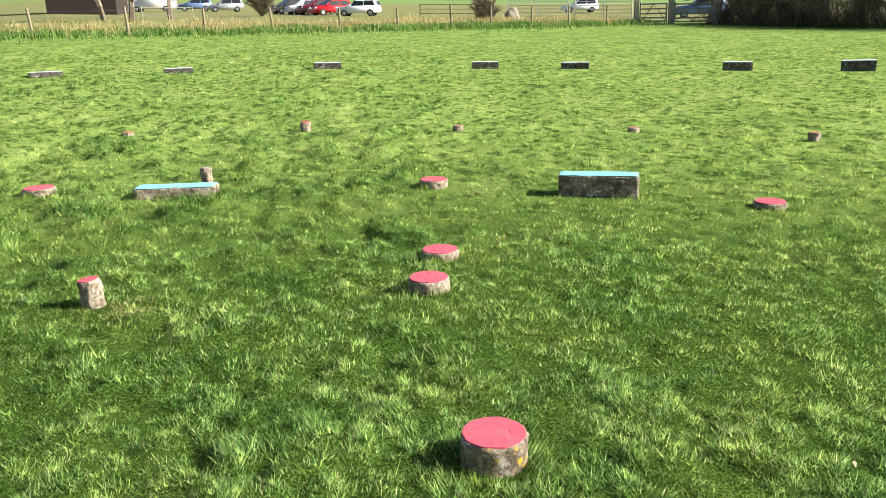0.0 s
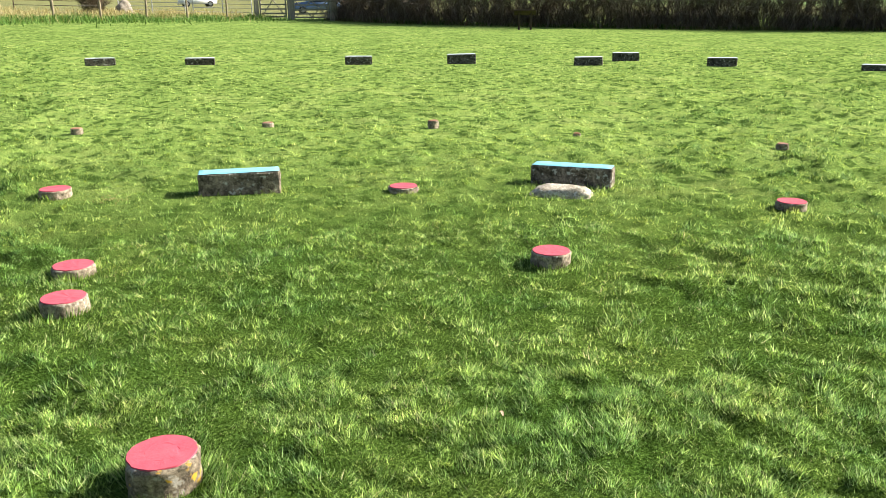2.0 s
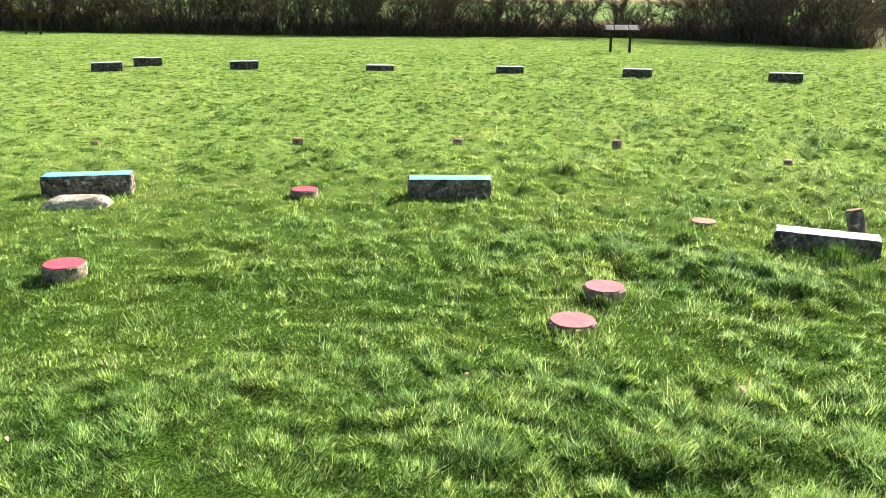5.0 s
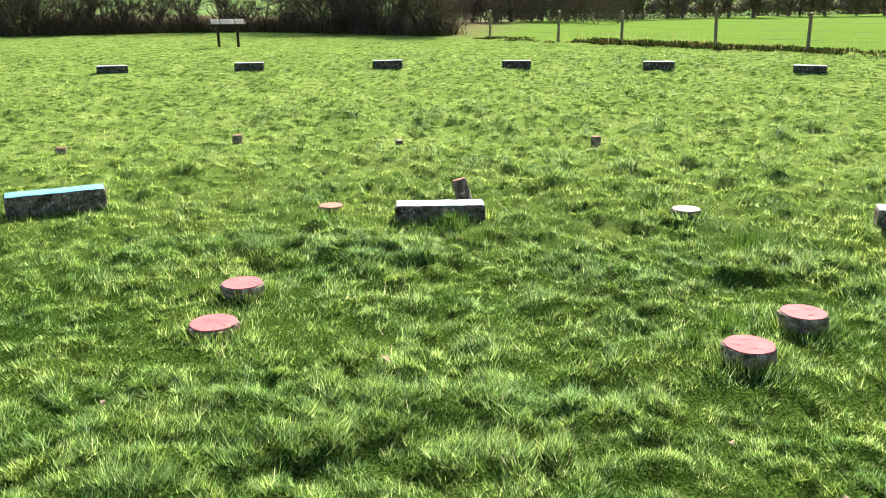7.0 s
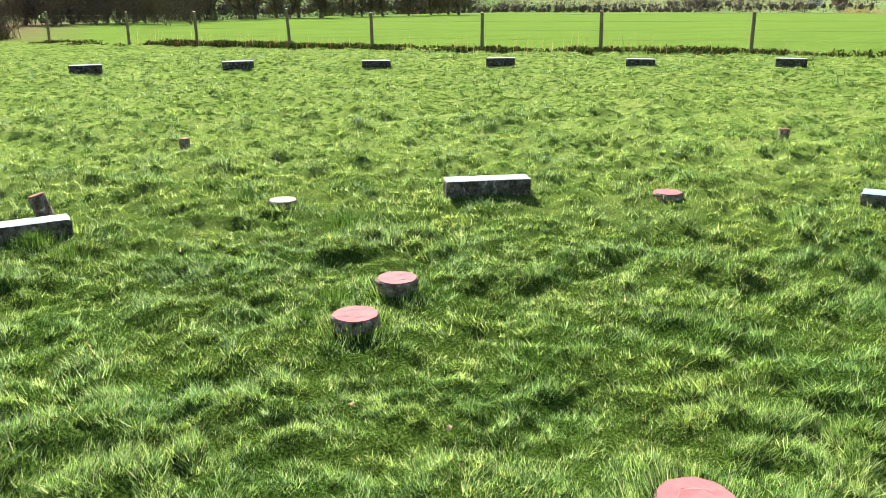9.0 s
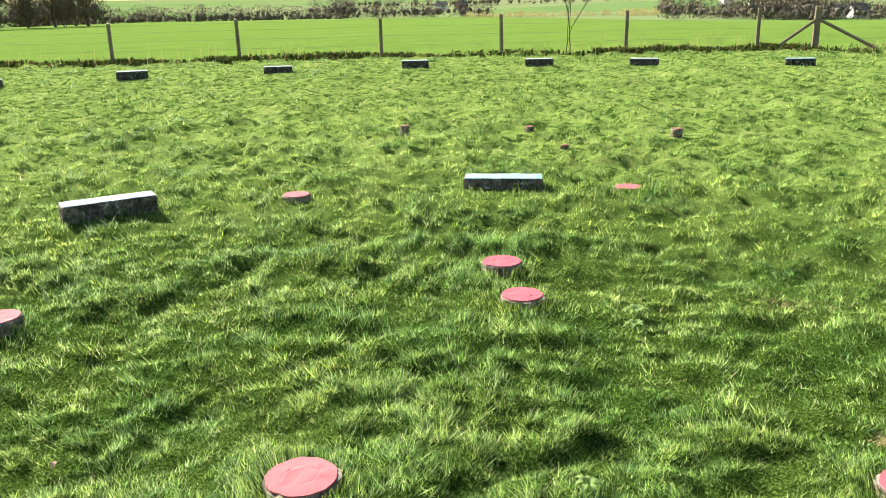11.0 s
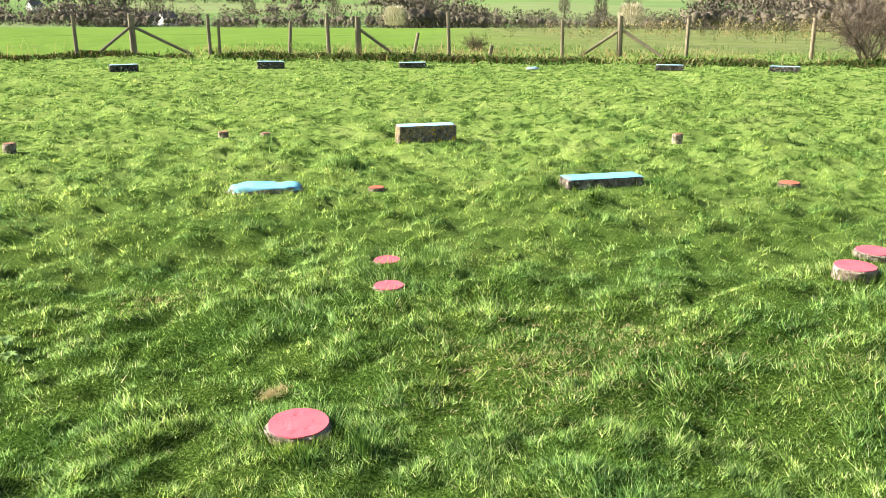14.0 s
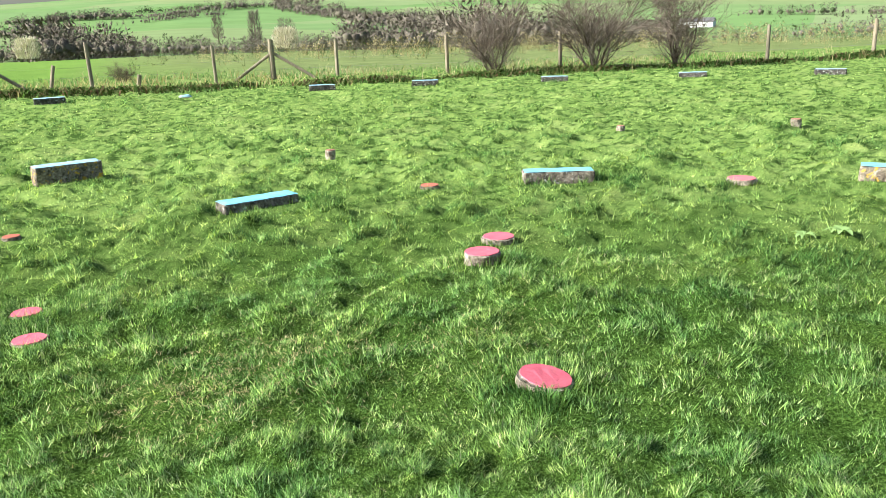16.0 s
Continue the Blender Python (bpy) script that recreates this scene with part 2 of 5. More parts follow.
def tuft_spot(x, y):
    """Where a coarse dark tussock stands, 0 to 1."""
    wx, wy = x + 0.10 * vnoise(x * 5, y * 5 + 3), y + 0.10 * vnoise(x * 5 + 8, y * 5)
    return smooth(0.64, 0.84, vnoise(wx * 3.1 + 57, wy * 3.1 + 13)) * (0.35 + 0.65 * smooth(2.8, 5.5, np.hypot(x, y))) * smooth(0.52, 0.8, roughness(x, y) * (0.7 + 0.6 * vnoise(x * 0.35, y * 0.35 + 40)))


def land(x, y, lumpy=True):
    x, y = np.asarray(x, float), np.asarray(y, float)
    r = np.hypot(x, y)
    az = np.degrees(np.arctan2(x, y))
    az = np.where(az < -50, az + 360, az)
    z20, rc, zc, zv, zh = [np.interp(az, LAND[:, 0], LAND[:, k]) for k in range(1, 6)]
    inner = -0.005 * x + 0.008 * y
    far20 = z20
    z = inner + (far20 - inner) * smooth(8, 20, r)
    z = np.where(r > 20, z20 + (zc - z20) * np.clip((r - 20) / (rc - 20), 0, 1), z)
    v = np.clip((r - rc) / (340 - rc), 0, 1)
    z = np.where(r > rc, zc + (zv - zc) * v ** 1.12, z)
    z = np.where(r > 340, zv + (zh - zv) * smooth(420, 2100, r) ** 1.0, z)
    z = np.where(r > 2100, zh * (1 + 1.6 * smooth(2100, 4500, r)), z)
    z = z + 0.03 * (vnoise(x * 0.45, y * 0.45) - 0.5) * (1 - smooth(32, 45, r)) + smooth(200, 900, r) * 9 * (vnoise(x * 0.003 + 9, y * 0.003) - 0.5)
    if lumpy:
        z = z + lumps(x, y) * (1 - smooth(32, 45, r))
    return z


def lumps(x, y):
    """The unevenness of the turf: hummocks a hand or two across."""
    x, y = np.atleast_1d(x), np.atleast_1d(y)
    small = vnoise(x * 9.3 + 2, y * 9.3 + 8) - 0.5
    lump = roughness(x, y) * (0.62 + 0.95 * smooth(2.5, 9.5, np.hypot(x, y))) * (0.044 * (hummock(x, y, 2.9) - 0.55) + 0.044 * (hummock(x + 5, y - 3, 6.4) - 0.55) + 0.036 * small + 0.05 * (vnoise(x * 1.1 + 11, y * 1.1 + 5) - 0.5)) + 0.035 * tuft_spot(x, y)
    # the turf lies even round the markers, banked up a little where it is long
    shape = lump.shape
    lump, x, y = lump.ravel(), x.ravel(), y.ravel()
    spots = [(mx, my, mr, mh) for mx, my, mr, mh in CLEAR] + [(b[0], b[1], b[2] * 0.9, b[5] * 0.5) for b in CLEAR_BOXES]
    cells = np.zeros((128, 128), bool)
    for mx, my, mr, _ in spots:
        i, j, k = int((mx + 32) * 2), int((my + 32) * 2), int((mr + 0.3) * 2) + 1
        cells[max(i - k, 0):i + k + 1, max(j - k, 0):j + k + 1] = True
    close = np.nonzero(cells[np.clip((x + 32) * 2, 0, 127).astype(int), np.clip((y + 32) * 2, 0, 127).astype(int)])[0]
    cx, cy, cl = x[close], y[close], lump[close]
    for mx, my, mr, mh in spots:
        d = np.hypot(cx - mx, cy - my) - mr
        t = np.clip(d / 0.3, 0, 1)
        bank = 0.34 * mh * float(smooth(0.5, 1.0, roughness(mx, my))) * (mr > 0.08)
        cl = np.where(d < 0.3, np.where(cl > 0, cl, cl * 0.7) * t + bank * (1 - t), cl)
    lump[close] = cl
    return lump.reshape(shape)


def high(x, y):
    """The even lie of the land, on which things are set."""
    return float(land(x, y, False))


# ---------------------------------------------------------------- building helpers
def thing(name, m, label, category, group="", kind=""):
    ob = new(name)
    ob.empty_display_size = 0.1
    ob.matrix_basis = m
    return tagged(ob, label, category, group, kind)


def part(name, bm, mat, parent=None, label="", smoothed=False):
    me = bpy.data.meshes.new(name)
    bm.to_mesh(me)
    bm.free()
    if smoothed:
        for p in me.polygons:
            p.use_smooth = True
    me.materials.append(mat)
    ob = new(name, me)
    ob.parent = parent
    return tagged(ob, label)


def arrays(name, verts, faces, mat, parent=None, smoothed=False):
    """A mesh from numpy arrays: faces all of one length."""
    me = bpy.data.meshes.new(name)
    k = faces.shape[1]
    me.vertices.add(len(verts))
    me.vertices.foreach_set("co", np.ascontiguousarray(verts, np.float32).ravel())
    me.loops.add(faces.size)
    me.loops.foreach_set("vertex_index", np.ascontiguousarray(faces, np.int32).ravel())
    me.polygons.add(len(faces))
    me.polygons.foreach_set("loop_start", np.arange(0, faces.size, k, dtype=np.int32))
    me.polygons.foreach_set("use_smooth", np.full(len(faces), smoothed))
    me.update(calc_edges=True)
    me.materials.append(mat)
    ob = new(name, me)
    ob.parent = parent
    return ob


def box(bm, x0, y0, z0, x1, y1, z1, bevel=0.0, m=None):
    v = bmesh.ops.create_cube(bm, size=1.0)["verts"]
    for p in v:
        p.co = Vector(((x0 + x1) / 2 + p.co.x * (x1 - x0), (y0 + y1) / 2 + p.co.y * (y1 - y0), (z0 + z1) / 2 + p.co.z * (z1 - z0)))
    if bevel:
        edges = list({e for p in v for e in p.link_edges})
        v = bmesh.ops.bevel(bm, geom=edges, offset=bevel, segments=2, affect="EDGES", profile=0.6)["verts"]
    if m is not None:
        bmesh.ops.transform(bm, matrix=m, verts=list(v))
    return v


def rod(bm, a, b, r0, r1, sides=8):
    """A round bar from a to b."""
    a, b = Vector(a), Vector(b)
    m = Matrix.Translation((a + b) / 2) @ (b - a).to_track_quat("Z", "Y").to_matrix().to_4x4()
    return bmesh.ops.create_cone(bm, cap_ends=True, segments=sides, radius1=r0, radius2=r1, depth=(b - a).length, matrix=m)["verts"]
# ---------------------------------------------------------------- ground
def build_ground():
    radii = [0.0001, 0.3, 0.55]
    r = 0.8
    while r < 27:
        radii.append(r)
        r *= 1.012
    while r < 4900:
        radii.append(r)
        r *= 1.035 if r < 60 else 1.08
    radii = np.array(radii)
    # finer where the meadow is looked at, coarser behind
    ang = np.radians(np.concatenate([np.linspace(-35, 238, 470, endpoint=False), np.linspace(238, 325, 40, endpoint=False)]))
    steps = len(ang)
    rr, aa = np.meshgrid(radii, ang, indexing="ij")
    x, y = rr * np.sin(aa), rr * np.cos(aa)
    v = np.stack([x, y, land(x, y)], -1).reshape(-1, 3)
    i, j = np.meshgrid(np.arange(len(radii) - 1), np.arange(steps), indexing="ij")
    jn = (j + 1) % steps
    quads = np.stack([i * steps + j, i * steps + jn, (i + 1) * steps + jn, (i + 1) * steps + j], -1).reshape(-1, 4)[:, ::-1]
    m, n, l, b = material("turf_and_fields", 1.0, 0.0)
    geo = n.new("ShaderNodeNewGeometry")
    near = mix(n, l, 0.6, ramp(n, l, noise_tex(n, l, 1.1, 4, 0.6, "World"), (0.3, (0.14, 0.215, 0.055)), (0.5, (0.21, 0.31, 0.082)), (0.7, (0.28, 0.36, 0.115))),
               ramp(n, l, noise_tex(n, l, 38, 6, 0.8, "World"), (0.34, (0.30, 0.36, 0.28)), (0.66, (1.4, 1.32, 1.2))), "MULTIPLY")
    # the ramp's dark end paints in shade of the gaps between clumps
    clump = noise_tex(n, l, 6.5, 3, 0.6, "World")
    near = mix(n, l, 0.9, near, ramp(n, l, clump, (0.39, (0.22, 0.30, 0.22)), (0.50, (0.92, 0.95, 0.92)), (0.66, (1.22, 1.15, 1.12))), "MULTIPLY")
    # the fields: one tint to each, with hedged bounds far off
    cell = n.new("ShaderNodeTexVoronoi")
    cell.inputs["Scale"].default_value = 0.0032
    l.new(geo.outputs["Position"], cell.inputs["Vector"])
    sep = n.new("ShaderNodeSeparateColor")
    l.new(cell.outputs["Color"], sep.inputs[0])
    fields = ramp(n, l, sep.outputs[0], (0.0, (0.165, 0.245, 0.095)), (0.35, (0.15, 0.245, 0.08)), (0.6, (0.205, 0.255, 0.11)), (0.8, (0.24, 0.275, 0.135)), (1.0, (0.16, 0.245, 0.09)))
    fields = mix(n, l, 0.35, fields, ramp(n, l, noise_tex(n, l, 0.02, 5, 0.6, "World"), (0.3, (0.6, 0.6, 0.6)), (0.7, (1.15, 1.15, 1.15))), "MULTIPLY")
    crop = mix(n, l, 0.5, (0.155, 0.25, 0.052), ramp(n, l, noise_tex(n, l, 0.6, 6, 0.7, "World", (1, 0.25, 1)), (0.3, (0.6, 0.66, 0.55)), (0.7, (1.2, 1.15, 1.1))), "MULTIPLY")
    dist = n.new("ShaderNodeVectorMath")
    dist.operation = "LENGTH"
    l.new(geo.outputs["Position"], dist.inputs[0])

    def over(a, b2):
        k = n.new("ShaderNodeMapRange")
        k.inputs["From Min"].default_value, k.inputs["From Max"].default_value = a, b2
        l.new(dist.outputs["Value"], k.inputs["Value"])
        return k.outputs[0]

    # the crop field lies south-east of the fence line
    side = n.new("ShaderNodeVectorMath")
    side.operation = "DOT_PRODUCT"
    side.inputs[1].default_value = (0.702, -0.712, 0)
    l.new(geo.outputs["Position"], side.inputs[0])
    cut = n.new("ShaderNodeMapRange")
    cut.inputs["From Min"].default_value, cut.inputs["From Max"].default_value = 24.9, 25.4
    l.new(side.outputs["Value"], cut.inputs["Value"])
    # dark soil and dead grass, with the shade between blades painted in
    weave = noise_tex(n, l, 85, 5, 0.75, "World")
    shaded_thatch = mix(n, l, 1.0, ramp(n, l, weave, (0.38, (0.014, 0.027, 0.005)), (0.50, (0.045, 0.085, 0.013)), (0.64, (0.14, 0.22, 0.045))),
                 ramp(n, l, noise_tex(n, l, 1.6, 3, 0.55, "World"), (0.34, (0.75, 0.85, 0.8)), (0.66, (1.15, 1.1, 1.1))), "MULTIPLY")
    col = mix(n, l, over(4.5, 9), shaded_thatch, near)
    north = n.new("ShaderNodeSeparateXYZ")
    l.new(geo.outputs["Position"], north.inputs[0])
    rough_side = n.new("ShaderNodeMapRange")
    rough_side.inputs["From Min"].default_value, rough_side.inputs["From Max"].default_value = 1.0, 6.0
    l.new(north.outputs["Y"], rough_side.inputs["Value"])
    tan = mix(n, l, 0.7, (0.20, 0.17, 0.10), ramp(n, l, noise_tex(n, l, 0.8, 5, 0.7, "World"), (0.3, (0.55, 0.6, 0.5)), (0.7, (1.2, 1.15, 1.1))), "MULTIPLY")
    crop = mix(n, l, rough_side.outputs[0], crop, tan)
    west = n.new("ShaderNodeMapRange")
    west.inputs["From Min"].default_value, west.inputs["From Max"].default_value = 2.0, -8.0
    l.new(north.outputs["X"], west.inputs["Value"])
    olive = mix(n, l, 0.7, (0.18, 0.22, 0.085), ramp(n, l, noise_tex(n, l, 0.35, 6, 0.75, "World"), (0.3, (0.55, 0.6, 0.5)), (0.7, (1.25, 1.15, 1.1))), "MULTIPLY")
    crop = mix(n, l, west.outputs[0], crop, olive)
    lane = n.new("ShaderNodeMapRange")
    lane.inputs["From Min"].default_value, lane.inputs["From Max"].default_value = 52.0, 62.0
    l.new(north.outputs["Y"], lane.inputs["Value"])
    col = mix(n, l, lane.outputs[0], col, mix(n, l, 0.45, olive, tan))
    col = mix(n, l, cut.outputs[0], col, crop)
    south = n.new("ShaderNodeMapRange")
    south.inputs["From Min"].default_value, south.inputs["From Max"].default_value = -26.0, -28.0
    l.new(north.outputs["Y"], south.inputs["Value"])
    both = n.new("ShaderNodeMath")
    both.operation = "MULTIPLY"
    l.new(south.outputs[0], both.inputs[0])
    l.new(west.outputs[0], both.inputs[1])
    col = mix(n, l, both.outputs[0], col, olive)
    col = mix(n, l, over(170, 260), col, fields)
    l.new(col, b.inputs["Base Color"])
    bump(n, l, b, noise_tex(n, l, 90, 5, 0.75, "World"), 0.8, 0.025)
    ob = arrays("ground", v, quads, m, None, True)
    return tagged(ob, "green meadow turf and fields rolling to hills", "ground", "", "structure")


# ---------------------------------------------------------------- grass
def standing(x, y, z, h, w, lx, ly, seed, fine):
    """Blades at x, y, z of height h and width w whose tips hang over by lx, ly."""
    k = len(x)
    face = np.arctan2(ly, lx) + np.pi / 2 + np.random.RandomState(seed).normal(0, 0.4, k)
    u = np.stack([np.cos(face) * w / 2, np.sin(face) * w / 2, np.zeros(k)], -1)
    base = np.stack([x, y, z], -1)
    if fine:
        hang = np.clip(np.hypot(lx, ly) / np.maximum(h, 1e-4), 0, 2)
        mid = base + np.stack([lx * 0.36, ly * 0.36, h * 0.72], -1)
        tip = base + np.stack([lx, ly, h * (1.12 - 0.30 * hang)], -1)
        v = np.stack([base + u, base - u, mid - u * 0.8, mid + u * 0.8, tip], 1).reshape(-1, 3)
        o = (np.arange(k) * 5)[:, None]
        return v, np.concatenate([o + [[0, 1, 2]], o + [[0, 2, 3]], o + [[3, 2, 4]]], 0)
    tip = base + np.stack([lx, ly, h], -1)
    return np.stack([base + u, base - u, tip], 1).reshape(-1, 3), (np.arange(k) * 3)[:, None] + [[0, 1, 2]]


def turf_normal(x, y, z, g, lx, ly, step, stray):
    """Blades of a dense sward catch the light much as the slope that they cover, each a little askew."""
    gx = (land(x + step, y) - z) / step
    gy = (land(x, y + step) - z) / step
    k = len(x)
    far = np.hypot(lx, ly) + 1e-6
    nrm = np.stack([-gx * 1.15 - 0.18 * lx / far + g.normal(0, stray, k), -gy * 1.15 - 0.18 * ly / far + g.normal(0, stray, k), np.ones(k)], -1)
    return nrm / np.linalg.norm(nrm, axis=1, keepdims=True)


def sward(name, r0, r1, density, tall, wide, seed, label, mat, stray=0.64, step=0.035, coarse=False):
    """The grass between two distances: one dense coat, longer on the hummocks and round the markers, combed in swirls."""
    g = np.random.RandomState(seed)
    lo, hi = radians(-33), radians(236)
    count = int(density * 0.5 * (hi - lo) * (r1 * r1 - r0 * r0))
    r = np.sqrt(g.uniform(r0 * r0, r1 * r1, count))
    a = g.uniform(lo, hi, count)
    x, y = r * np.sin(a), r * np.cos(a)
    # blades gather in small clumps
    pull = 0.55 / math.sqrt(density) * 3
    x, y = x + pull * (vnoise(x / pull / 4, y / pull / 4) - 0.5) * 3, y + pull * (vnoise(x / pull / 4 + 40, y / pull / 4 + 9) - 0.5) * 3
    gap = 0.6 * vnoise(x * 14 + 3, y * 14 + 7) + 0.4 * vnoise(x * 31, y * 31 + 5)
    keep = (x * 0.702 - y * 0.712 < 25.0) & (y > -26) & (np.hypot(x, y) > r0 * 0.98) & (g.rand(count) < 0.5 + 0.75 * smooth(0.34, 0.56, gap))
    if coarse:
        for mx, my, mr, _ in CLEAR:
            if mr < 0.08:
                keep &= np.hypot(x - mx, y - my) > mr + 0.2
        keep &= g.rand(count) < 1.3 * tuft_spot(x, y)
    x, y = x[keep], y[keep]
    k = len(x)
    tus, rough = tussock(x, y), roughness(x, y)
    size = (0.5 + 0.2 * rough + 0.6 * rough * smooth(0.42, 0.80, tus)) * (0.45 + 1.1 * smooth(0.2, 0.8, 0.6 * vnoise(x * 14 + 3, y * 14 + 7) + 0.4 * vnoise(x * 31, y * 31 + 5)))
    ring = np.zeros(k)
    for mx, my, mr, _ in CLEAR:
        near = np.nonzero((np.abs(x - mx) < mr + 0.3) & (np.abs(y - my) < mr + 0.3))[0]
        d = np.hypot(x[near] - mx, y[near] - my) - mr
        ring[near] = np.maximum(ring[near], np.clip(1 - d / 0.15, 0, 1) * (0.15 + 0.85 * rough[near]) * (1.0 if mr > 0.08 else 0.25))
    for mx, my, half, deep, yaw, _ in CLEAR_BOXES:
        near = np.nonzero((np.abs(x - mx) < half + 0.3) & (np.abs(y - my) < half + 0.3))[0]
        c, s = math.cos(yaw), math.sin(yaw)
        d = np.maximum(np.abs((x[near] - mx) * c + (y[near] - my) * s) - half, np.abs(-(x[near] - mx) * s + (y[near] - my) * c) - deep)
        ring[near] = np.maximum(ring[near], np.clip(1 - d / 0.18, 0, 1) * (0.2 + 0.9 * rough[near]))
    h = tall * (size + 1.5 * ring) * g.uniform(0.5, 1.25, k) * np.where(g.rand(k) < 0.03, 1.5, 1.0)
    flow = 2 * np.pi * 1.6 * vnoise(x * 4.2 + 70, y * 4.2 + 20) + 2.2 * vnoise(x * 15 + 3, y * 15)
    turn = flow + g.normal(0, 1.35, k)
    lean = h * g.uniform(0.35, 1.5, k) * (1 - 0.6 * np.clip(ring, 0, 1))
    lx, ly = lean * np.cos(turn), lean * np.sin(turn)
    w = wide * g.uniform(0.55, 1.3, k)
    ok = np.ones(k, bool)
    for mx, my, mr, mh in CLEAR:
        near = np.nonzero((np.abs(x - mx) < mr + 0.25) & (np.abs(y - my) < mr + 0.25))[0]
        dx, dy = x[near] - mx, y[near] - my
        far = np.hypot(dx, dy) + 1e-6
        d = far - mr
        ok[near[d < 0]] = False
        # the grass is kept below the top, and falls away from the side
        h[near] = np.minimum(h[near], (0.4 + (0.6 * roughness(mx, my) if mr > 0.08 else 0)) * mh + (0.45 if mr > 0.08 else 0.2) * np.clip(d, 0, 1) + 0.006)
        side = near[d < 0.06]
        away = np.hypot(lx[side], ly[side]) * 0.8
        lx[side], ly[side] = away * dx[d < 0.06] / far[d < 0.06], away * dy[d < 0.06] / far[d < 0.06]
    for mx, my, half, deep, yaw, mh in CLEAR_BOXES:
        near = np.nonzero((np.abs(x - mx) < half + 0.25) & (np.abs(y - my) < half + 0.25))[0]
        c, s = math.cos(yaw), math.sin(yaw)
        d = np.maximum(np.abs((x[near] - mx) * c + (y[near] - my) * s) - half, np.abs(-(x[near] - mx) * s + (y[near] - my) * c) - deep)
        ok[near[d < 0]] = False
        h[near] = np.minimum(h[near], 0.7 * mh + 0.3 * np.clip(d, 0, 1))
    x, y, h, lx, ly, w = x[ok], y[ok], h[ok], lx[ok], ly[ok], w[ok]
    z = land(x, y)
    v, f = standing(x, y, z - 0.006, h, w, lx, ly, seed + 50, False)
    ob = arrays(name, v, f, mat, None, True)
    nrm = np.repeat(turf_normal(x, y, z, g, lx, ly, step, stray), 3, axis=0)
    att = ob.data.attributes.new("custom_normal", "FLOAT_VECTOR", "POINT")
    att.data.foreach_set("vector", np.ascontiguousarray(nrm, np.float32).ravel())
    return tagged(ob, label, "grass", "", "stuff")


# ---------------------------------------------------------------- markers of concrete

def post_mesh(r, h, below, seed, rough=0.012, rows=7, sides=36):
    """A cast cylinder with a worn rim and an uneven face."""
    bm = bmesh.new()
    rings = []
    levels = [-below] + [h * k / rows for k in range(rows)] + [h - 0.008, h]
    for q, zz in enumerate(levels):
        ring = []
        for k in range(sides):
            a = 2 * math.pi * k / sides
            d = noise.noise((math.cos(a) * 2.2 + seed, math.sin(a) * 2.2, zz * 14)) * rough + noise.noise((math.cos(a) * 7 + seed, math.sin(a) * 7, zz * 40)) * rough * 0.6
            rr = r + d - (0.008 + 0.010 * max(0, noise.noise((a * 3, seed, 2)))) * (zz == h)
            ring.append(bm.verts.new((rr * math.cos(a), rr * math.sin(a), zz)))
        rings.append(ring)
    for p, q in zip(rings, rings[1:]):
        for k in range(sides):
            bm.faces.new((p[k], p[(k + 1) % sides], q[(k + 1) % sides], q[k]))
    bm.faces.new(rings[-1])
    return bm


def cap_mesh(r, z, seed, thick=0.004, sides=64):
    """The coat of paint on top, with a wandering edge."""
    bm = bmesh.new()
    low, top, inner = [], [], []
    for k in range(sides):
        a = 2 * math.pi * k / sides
        rr = r * (0.965 + 0.035 * noise.noise((math.cos(a) * 3 + seed, math.sin(a) * 3, 5)) + 0.028 * noise.noise((math.cos(a) * 11 + seed, math.sin(a) * 11, 8)))
        low.append(bm.verts.new((rr * math.cos(a), rr * math.sin(a), z - 0.001)))
        top.append(bm.verts.new((rr * 0.985 * math.cos(a), rr * 0.985 * math.sin(a), z + thick)))
        inner.append(bm.verts.new((rr * 0.5 * math.cos(a), rr * 0.5 * math.sin(a), z + thick + 0.004 * noise.noise((math.cos(a) * 2, math.sin(a) * 2, seed)))))
    for p, q in ((low, top), (top, inner)):
        for k in range(sides):
            bm.faces.new((p[k], p[(k + 1) % sides], q[(k + 1) % sides], q[k]))
    bm.faces.new(inner)
    return bm


def round_marker(x, y, width, h, paint, body, label, group, tilt=(0, 0), below=0.15):
    r = width / 2
    z = high(x, y)
    ring_seed = x * 3.1 + y * 1.7
    ob = thing("post_marker", pose(x, y, z, tilt[0], tilt[1], 0), label, "marker post", group)
    part("concrete_body", post_mesh(r, h, below, ring_seed), body, ob, "", True)
    part("painted_top", cap_mesh(r * 0.97, h, ring_seed), paint, ob, "flat painted top")
    CLEAR.append((x, y, r * 0.97, h))
    return ob


def slab_mesh(L, W, h, below, seed, rough=0.012, cuts=7, edge=0.012):
    """A cast or rough-hewn block, with chipped arrises."""
    bm = bmesh.new()
    box(bm, -L / 2, -W / 2, -below, L / 2, W / 2, h)
    bmesh.ops.bevel(bm, geom=list(bm.edges), offset=edge, segments=1, affect="EDGES")
    bmesh.ops.subdivide_edges(bm, edges=[e for e in bm.edges if e.calc_length() > 0.06], cuts=cuts, use_grid_fill=True)
    for v in bm.verts:
        p = v.co
        v.co += Vector((noise.noise((p.x * 6 + seed, p.y * 6, p.z * 6)), noise.noise((p.x * 6, p.y * 6 + seed, p.z * 6 + 9)), 0.5 * noise.noise((p.x * 5, p.y * 5 + 3, p.z * 5 + seed)))) * rough
        v.co += Vector((noise.noise((p.x * 19 + seed, p.y * 19, p.z * 19)), noise.noise((p.x * 19, p.y * 19 + seed, p.z * 19 + 9)), 0)) * rough * 0.6
    return bm


